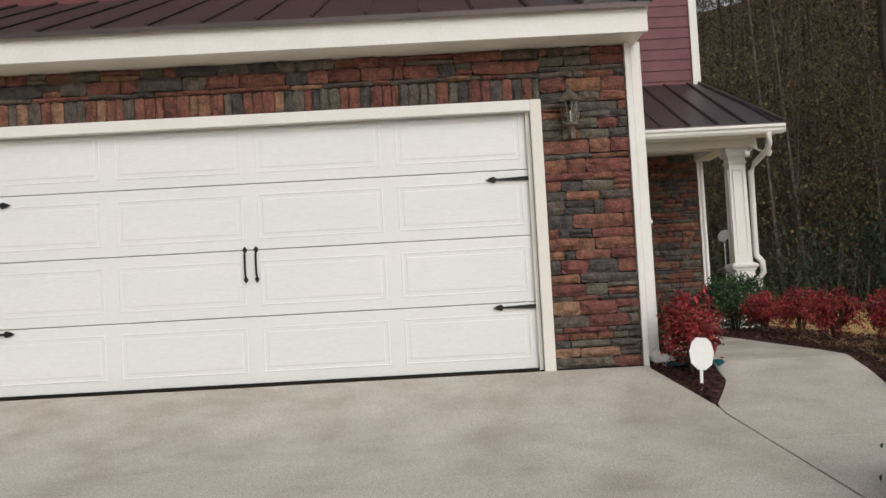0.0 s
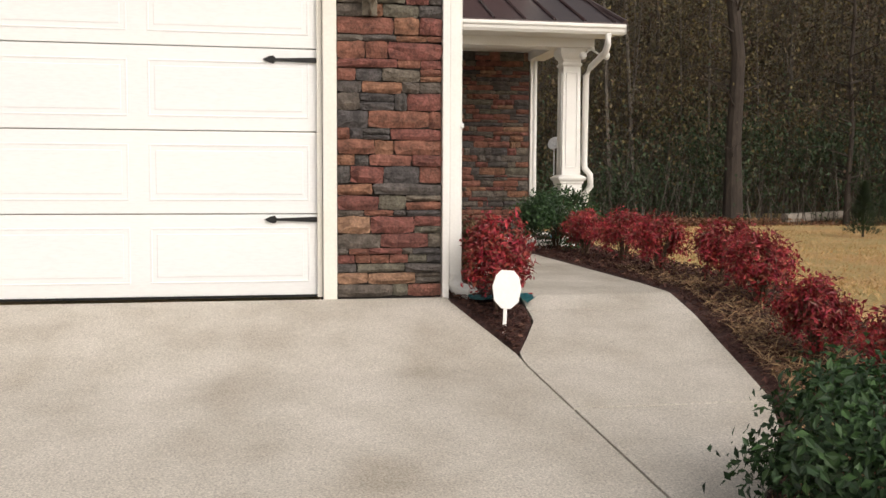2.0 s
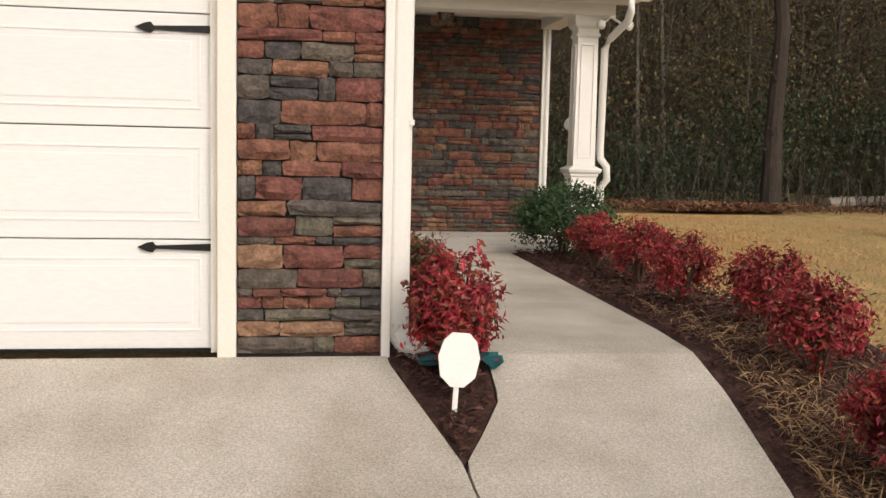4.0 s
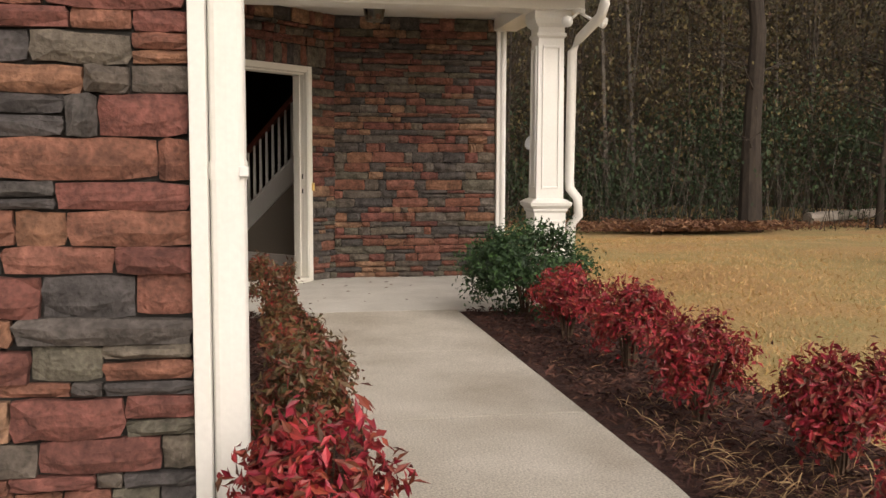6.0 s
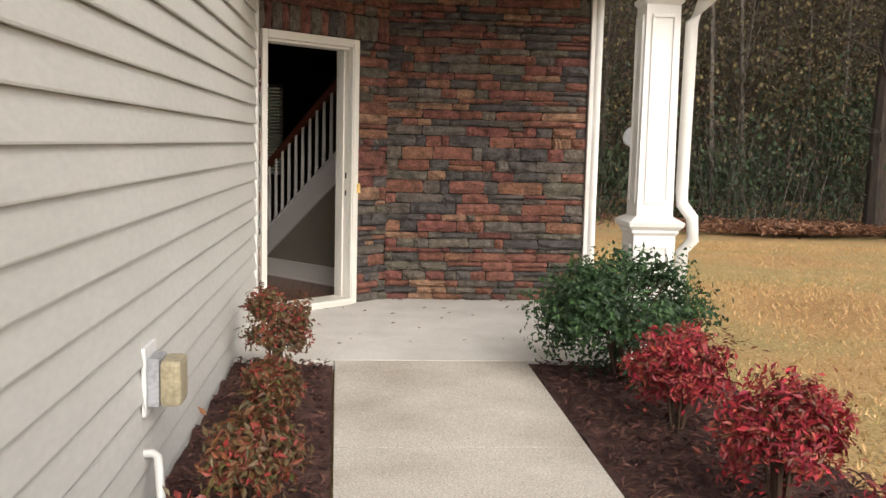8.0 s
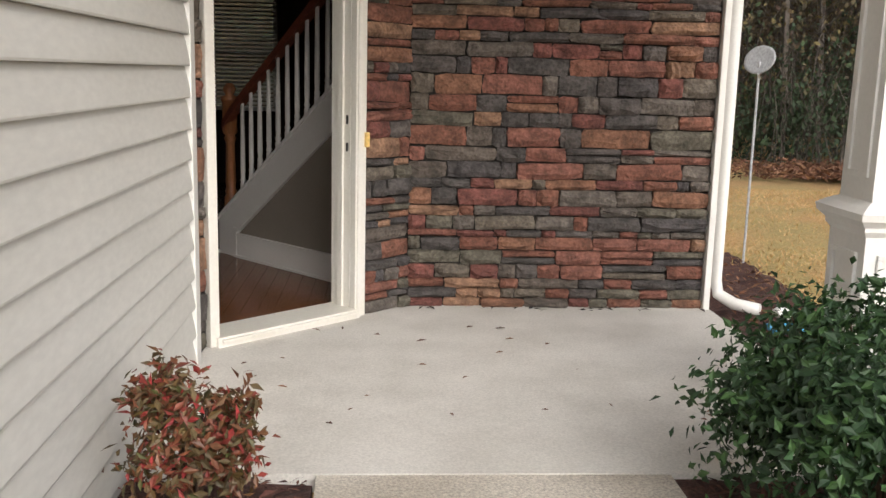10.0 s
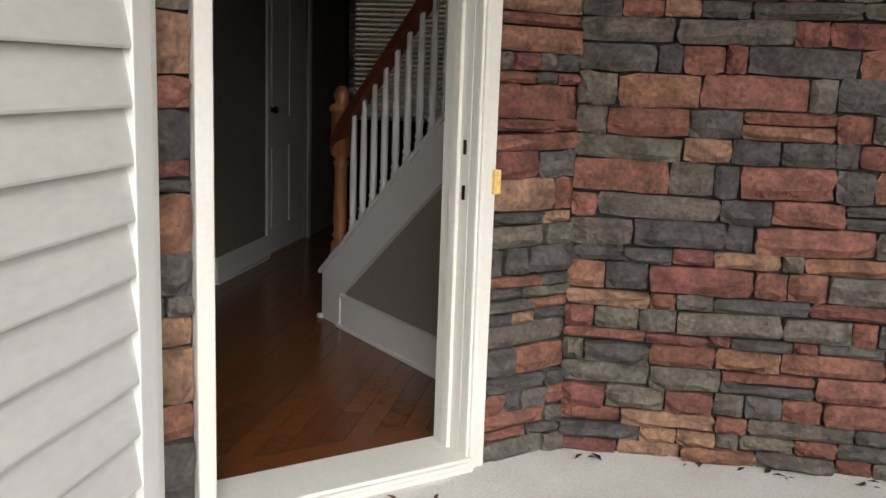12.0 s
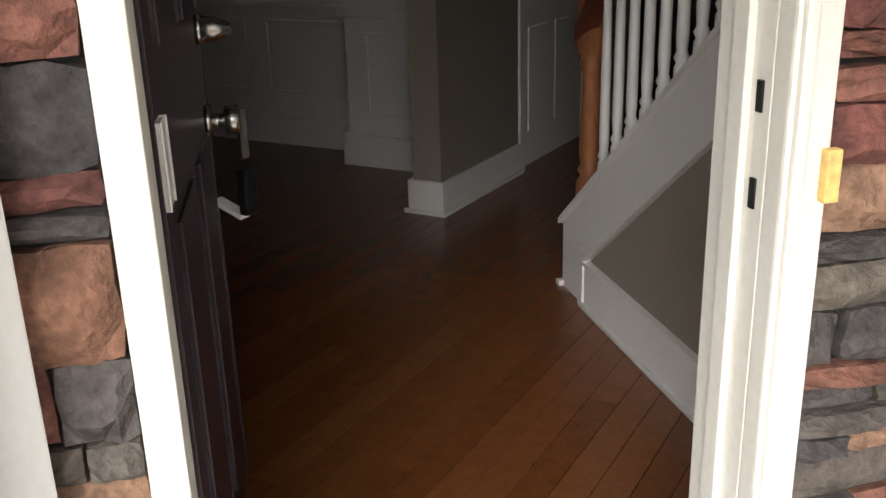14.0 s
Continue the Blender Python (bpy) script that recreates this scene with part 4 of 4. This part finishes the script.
NR = [(2.25, 3.4, 1.0), (2.3, 2.4, 1.05), (2.2, 1.3, 1.08), (2.38, .5, 1.0), (2.22, -.35, 1.05), (2.0, -1.4, 1.0), (2.1, -2.05, 1.05)]
LR = "bright crimson nandina shrub in the mulch bed"
protos = [shrub("nandina_shrub", LR, "shrub", (NR[k][0], NR[k][1], gz(NR[k][1])), .215, .47, 3600, 31 + k, .038, .42, M_NAND, "nandinas along the walkway") for k in range(3)]
for k, (x, y, s) in enumerate(NR[3:]):
    copy_thing(protos[k % 3], pose(x, y, gz(y), 0, 0, 70 + 97 * k))
LG = "nandina shrub turning from green to red beside the wall"
for k, (x, y, rx, h) in enumerate(((.30, 4.36, .165, .47), (.38, 3.35, .12, .30), (.42, 2.25, .16, .38), (.46, 1.3, .19, .44), (.40, .55, .17, .46))):
    shrub("nandina_shrub", LG, "shrub", (x, y, gz(y)), rx, h, 2300, 51 + k, .038, .42, M_NANDG, "nandinas along the wall")
shrub("nandina_shrub", "full red and green nandina shrub at the bed's tip", "shrub", (.42, -.32, gz(-.32)), .20, .62, 3600, 61, .042, .42, M_NAND, "nandinas along the wall")
shrub("holly_shrub", "rounded glossy dark green shrub beside the porch", "shrub", (2.24, 4.38, gz(4.38)), .46, .70, 11000, 71, .038, .5, M_HOLLY, dense=.7, base=.1)
shrub("holly_shrub", "large rounded dark green shrub at the driveway corner", "shrub", (1.02, -3.55, gz(-3.55)), .46, .66, 11000, 72, .04, .5, M_HOLLY, dense=.7, base=.1)

# ---- small things by the beds ----
sign = thing("yard_sign", "blank white shield-shaped yard sign on a short stake", "yard sign", (.38, -.64, -.14))
bm = bmesh.new()
prism(bm, [(-.03, 0), (.03, 0), (.08, .045), (.095, .13), (.075, .20), (.04, .235), (-.04, .235), (-.075, .20), (-.095, .13), (-.08, .045)], -.004, .004, "y")
part("plate", bm, M_PVC, sign, m=pose(.38, -.66, gz(-.66) + .13, -8, 6, 8))
part("stake", boxes((-.012, .005, -.15, .012, .013, .14), bevel=.002), M_PVC, sign, m=pose(.38, -.66, gz(-.66) + .13, -8, 6, 8))
bag = thing("plastic_sheet", "crumpled teal plastic sheet lying in the bed", "plastic sheet", (.6, -.25, 0))
bm = bmesh.new()
g = [[bm.verts.new((.26 + .42 * i / 7, -.28 + .26 * j / 5, gz(-.2) + .05 + .045 * noise.noise((i * .9, j * .9, 4)))) for i in range(8)] for j in range(6)]
for a, b in zip(g, g[1:]):
    for i in range(7):
        bm.faces.new((a[i], a[i + 1], b[i + 1], b[i]))
bmesh.ops.solidify(bm, geom=list(bm.faces), thickness=.006)
part("sheet", bm, M_TEAL, bag)
for k in range(2):
    bm = bmesh.new()
    tube(bm, [(2.80, 6.45 + .09 * k, gz(6.5) + .03), (3.15, 6.52 + .09 * k, gz(6.5) + .03)], .018, 10)
    tagged(part("blue_pipe", bm, M_BLUE), "short length of blue plastic pipe on the mulch", "pipe", group="blue pipes")
d2 = thing("downspout", "white downspout elbow at the foot of the corner board", "downspout", (2.73, 7.0, .0))
bm = bmesh.new()
tube(bm, [(2.69, 7.03, 2.6), (2.69, 7.03, .18), (2.70, 7.0, .10), (2.77, 6.93, .06), (2.88, 6.84, .05)], .034, 12)
part("pipe", bm, M_WHITE, d2, smooth=True)
bm = bmesh.new()
bmesh.ops.create_icosphere(bm, subdivisions=2, radius=.06)
for v in bm.verts:
    v.co *= 1 + .35 * noise.noise(v.co * 14)
    v.co.z *= .6
tagged(part("rock", bm, M_PVC, m=pose(3.06, 6.95, gz(7) + .0)), "small white rock on the mulch", "rock")

dish = thing("satellite_dish", "grey satellite dish on a pole at the lawn's edge", "satellite dish", (3.46, 8.6, .0))
bm = bmesh.new()
rings = []
for k in range(7):
    q = .13 * k / 6
    rings.append([bm.verts.new((q * math.cos(a * math.pi / 12), q * q * .55, q * .8 * math.sin(a * math.pi / 12))) for a in range(24)])
for a, b in zip(rings, rings[1:]):
    for i in range(24):
        bm.faces.new((a[i], a[(i + 1) % 24], b[(i + 1) % 24], b[i]))
bmesh.ops.remove_doubles(bm, verts=bm.verts, dist=1e-5)
bmesh.ops.solidify(bm, geom=list(bm.faces), thickness=.01)
part("reflector", bm, M_DISH, dish, m=pose(3.46, 8.6, 1.43, 18, 0, 120), smooth=True)
bm = bmesh.new()
tube(bm, [(3.46, 8.6, -.1), (3.46, 8.6, 1.3), (3.45, 8.58, 1.42)], .009, 10)
tube(bm, [(3.46, 8.57, 1.30), (3.36, 8.36, 1.33)], .007, 8)
part("pole", bm, M_DISH, dish)
rl = random.Random(9)
scatter("leaf_bits", 26, lambda: (rl.uniform(.2, 2.3), rl.uniform(5.2, 6.7)), .05, M_LITTER, "a few dead leaf bits on the porch floor", "leaf litter", lift=.012, flat=.2)
scatter("leaf_bits", 22, lambda: (rl.uniform(1.0, 2.6), 6.98 + rl.uniform(-.04, .02)), .05, M_MORTAR, "dark crumbs along the foot of the stone wall", "debris", lift=.012, flat=.2)

# ---- lawn edge and woods ----
def tree(x, y, h, r0, seed, label, branches=26):
    t = thing("tree", label, "tree", (x, y, gz(y) - .1))
    r = random.Random(seed)
    z0 = gz(y) - .15
    bm = bmesh.new()
    pts = [(x + r.gauss(0, .05) * k, y + r.gauss(0, .05) * k, z0 + h * k / 7) for k in range(8)]
    tube(bm, pts, [r0 * (1.25 if k == 0 else 1 - k / 8.5) for k in range(8)], 10)
    part("trunk", bm, M_BARK, t)
    bm = bmesh.new()
    for _ in range(branches):
        k = r.uniform(.12, .95)
        a, L = r.uniform(0, 6.3), r.uniform(.6, 2.6) * (1.1 - k)
        s = Vector((x, y, z0 + h * k))
        e1 = s + Vector((math.cos(a) * L * .5, math.sin(a) * L * .5, L * .15))
        e2 = s + Vector((math.cos(a) * L, math.sin(a) * L, L * r.uniform(.1, .5)))
        tube(bm, [s, e1, e2], [.03, .018, .005], 5, False)
        for _ in range(4):
            f = e1.lerp(e2, r.random())
            tube(bm, [f, f + Vector((r.gauss(0, .35), r.gauss(0, .35), r.uniform(0, .4)))], [.008, .003], 4, False)
    part("branchwork", bm, M_BARK, t)
    return t


tree(11.5, 18.2, 17, .24, 81, "tall dark pine trunk with thin bare twigs at the lawn edge", 60)
tree(4.9, 17.5, 9, .06, 82, "thin bare young tree at the wood's edge")
tree(15.8, 19.5, 11, .09, 83, "slim leaning bare tree among the woods", 40)

# trunks of the wood behind
r = random.Random(7)
vs, fs = [], []


def stick(a, b, ra, rb, sides=5):
    i = len(vs)
    for p, q in ((a, ra), (b, rb)):
        for k in range(sides):
            w = 2 * math.pi * k / sides
            vs.append((p[0] + q * math.cos(w), p[1] + q * math.sin(w), p[2]))
    for k in range(sides):
        fs.append((i + k, i + (k + 1) % sides, i + sides + (k + 1) % sides, i + sides + k))


def wood_line(x):
    return 21.5 - .28 * (x - 8) + 1.2 * math.sin(x * .5)


for _ in range(330):
    x = r.uniform(-2, 46)
    y = wood_line(x) + abs(r.gauss(0, 8)) + .5
    h, q = r.uniform(8, 19), r.choice((.02, .025, .03, .035, .045, .07))
    z = gz(y) + max(0, (y - 24) * .18)
    lx, ly = r.gauss(0, 1.3), r.gauss(0, .5)
    stick((x, y, z - .5), (x + lx, y + ly, z + h), q, q * .3)
    for _ in range(26):
        k = r.uniform(.06, .95)
        a, L = r.uniform(0, 6.3), r.uniform(.5, 2.4)
        p = (x + lx * k, y + ly * k, z + h * k)
        e = (p[0] + L * math.cos(a), p[1] + L * math.sin(a), p[2] + L * r.uniform(.2, .9))
        stick(p, e, .016, .006, 3)
        for _ in range(3):
            stick(e, (e[0] + r.gauss(0, .45), e[1] + r.gauss(0, .45), e[2] + r.uniform(.0, .8)), .007, .003, 3)
# bare saplings and canes along the edge
for _ in range(900):
    x = r.uniform(-2, 40)
    y = wood_line(x) + r.gauss(.3, 1.2)
    z = gz(y) - .1
    p = (x, y, z)
    for k in range(4):
        e = (p[0] + r.gauss(0, .18), p[1] + r.gauss(0, .18), p[2] + r.uniform(.3, .9))
        stick(p, e, .012 - .002 * k, .010 - .002 * k, 3)
        p = e
me = bpy.data.meshes.new("far_woods")
me.from_pydata(vs, [], fs)
me.materials.append(M_GREYTW)
tagged(new("far_woods", me), "dense bare winter woods behind the lawn", "woods", kind="stuff")


def brush(name, count, pick, size, material, label):
    r = random.Random(len(name) * 7 + count)
    vs, fs = [], []
    for _ in range(count):
        x, y, z = pick(r)
        L = size * r.uniform(.5, 1.5)
        rot = Euler((r.uniform(0, 6.3), r.uniform(0, 6.3), r.uniform(0, 6.3))).to_matrix()
        i = len(vs)
        for a, b in ((0, 0), (.5, -.3), (1, 0), (.5, .3)):
            vs.append(tuple(Vector((x, y, z)) + rot @ Vector((a * L, b * L, .1 * a * L))))
        fs.append((i, i + 1, i + 2, i + 3))
    me = bpy.data.meshes.new(name)
    me.from_pydata(vs, [], fs)
    me.materials.append(material)
    return tagged(new(name, me), label, "undergrowth", kind="stuff")


def clumpy(top, spread, n, seed, x0=-2, x1=44):
    rr = random.Random(seed)
    cl = [(rr.uniform(x0, x1), abs(rr.gauss(0, spread)), rr.uniform(.25, 1) ** 1.5 * top, rr.uniform(.5, 1.6)) for _ in range(n)]

    def pick(r):
        x, d, z, s = cl[r.randrange(n)]
        y = wood_line(x) + d
        return x + r.gauss(0, s), y + r.gauss(0, s), max(gz(y), gz(y) + max(0, (y - 24) * .18) + z + r.gauss(0, s * .7))
    return pick


brush("brown_undergrowth", 330000, clumpy(13, 5.5, 1700, 3), .10, M_BRUSH, "brown and olive leaves clinging in the winter woods")
brush("evergreen_undergrowth", 110000, clumpy(2.6, 1.6, 110, 4), .10, M_GREENB, "dark green bushes along the foot of the woods")
scatter("fallen_leaves", 6000, lambda: (9.6 + rnd.gauss(0, 1.2), 17.9 + rnd.gauss(0, .6)), .16, M_LITTER, "heaped brown leaves round the pine's foot", "leaf litter", lift=.22)
bm = bmesh.new()
tube(bm, [(14.2, 20.2, -.22), (15.2, 20.5, -.18), (16.6, 20.6, -.1)], [.16, .15, .12], 10)
tagged(part("fallen_log", bm, M_LOG), "grey fallen log at the edge of the woods", "log")
for k, (x, y, h) in enumerate(((8.2, 7.4, .8), (9.6, 7.2, .9), (13.0, 13.5, 1.1))):
    s = thing("young_pine", "small bushy young pine on the lawn", "tree", (x, y, gz(y)))
    rr = random.Random(90 + k)
    vs, fs = [], []
    for _ in range(1500):
        q = rr.random()
        a, d = rr.uniform(0, 6.3), (1 - q) * .38 * h * rr.random() ** .5
        p = Vector((d * math.cos(a), d * math.sin(a), h * q))
        e = p + Vector((math.cos(a) * .1, math.sin(a) * .1, .08))
        w = Vector((-math.sin(a), math.cos(a), 0)) * .008
        i = len(vs)
        vs += [tuple(p - w), tuple(p + w), tuple(e)]
        fs.append((i, i + 1, i + 2))
    me = bpy.data.meshes.new("needles")
    me.from_pydata(vs, [], fs)
    me.materials.append(M_GREENB)
    new("needles", me).parent = s
    bm = bmesh.new()
    tube(bm, [(0, 0, -.05), (0, 0, h * .9)], [.02, .006], 6)
    part("trunk", bm, M_BARK).parent = s

def at_wood_edge():
    x = rnd.uniform(-1, 30)
    return x, wood_line(x) + rnd.gauss(-.6, .7)


scatter("fallen_leaves", 9000, at_wood_edge, .13, M_LITTER, "brown fallen leaves along the edge of the woods", "leaf litter", lift=.06)

# wooded hillside that closes the view
bm = bmesh.new()
xs = [-60 + 4 * i for i in range(48)]
g = []
for j in range(10):
    g.append([bm.verts.new((x, wood_line(max(-2, min(46, x))) + 7 + j * 2.6, gz(30) - 1.5 + 2.1 * j + 1.0 * noise.noise((x * .12, j * .6, 2)))) for x in xs])
for a, b in zip(g, g[1:]):
    for i in range(len(xs) - 1):
        bm.faces.new((a[i], a[i + 1], b[i + 1], b[i]))
tagged(part("backdrop", bm, M_HILL, smooth=True), "dark wooded hillside behind the lawn", "hillside", kind="structure")

# ---- hall floor boards ----
LEVEL = -.505
floor_b = tagged(part("floor", prism(bmesh.new(), [(-5.2, 6.2), (-.25, 6.2), (.85, 7.2), (2.35, 7.2), (2.35, 12.5), (-5.2, 12.5)], FZ - .022, FZ - .012, "z"), M_MORTAR), "glossy reddish-brown hardwood floor", "floor", kind="structure")
rb = random.Random(3)
board = boxes((-.0405, -.5, 0, .0405, .5, .012), bevel=.0012)
board_mesh = bpy.data.meshes.new("board")
board.to_mesh(board_mesh)
board.free()
board_mesh.materials.append(M_WOODF)
for i in range(46):
    x = -2.7 + i * .083
    first = max(6.22, 6.25 + (x + .2) * .92)
    y = first - rb.random() * .9
    while y < 9.7:
        L = rb.uniform(.7, 1.5)
        a = max(y, first)
        if y + L > a + .05:
            o = new("board", board_mesh)
            o.matrix_basis = lifted(pose(x, (a + y + L) / 2, FZ - .012)) @ Matrix.Diagonal((1, y + L - a - .001, 1, 1))
            place(o, floor_b)
        y += L
part("boards_beyond", boxes((-5.15, 9.0, FZ - .012, 2.3, 12.5, FZ - .003), (-5.15, 6.25, FZ - .012, -2.6, 9.0, FZ - .003)), M_WOODF, floor_b)
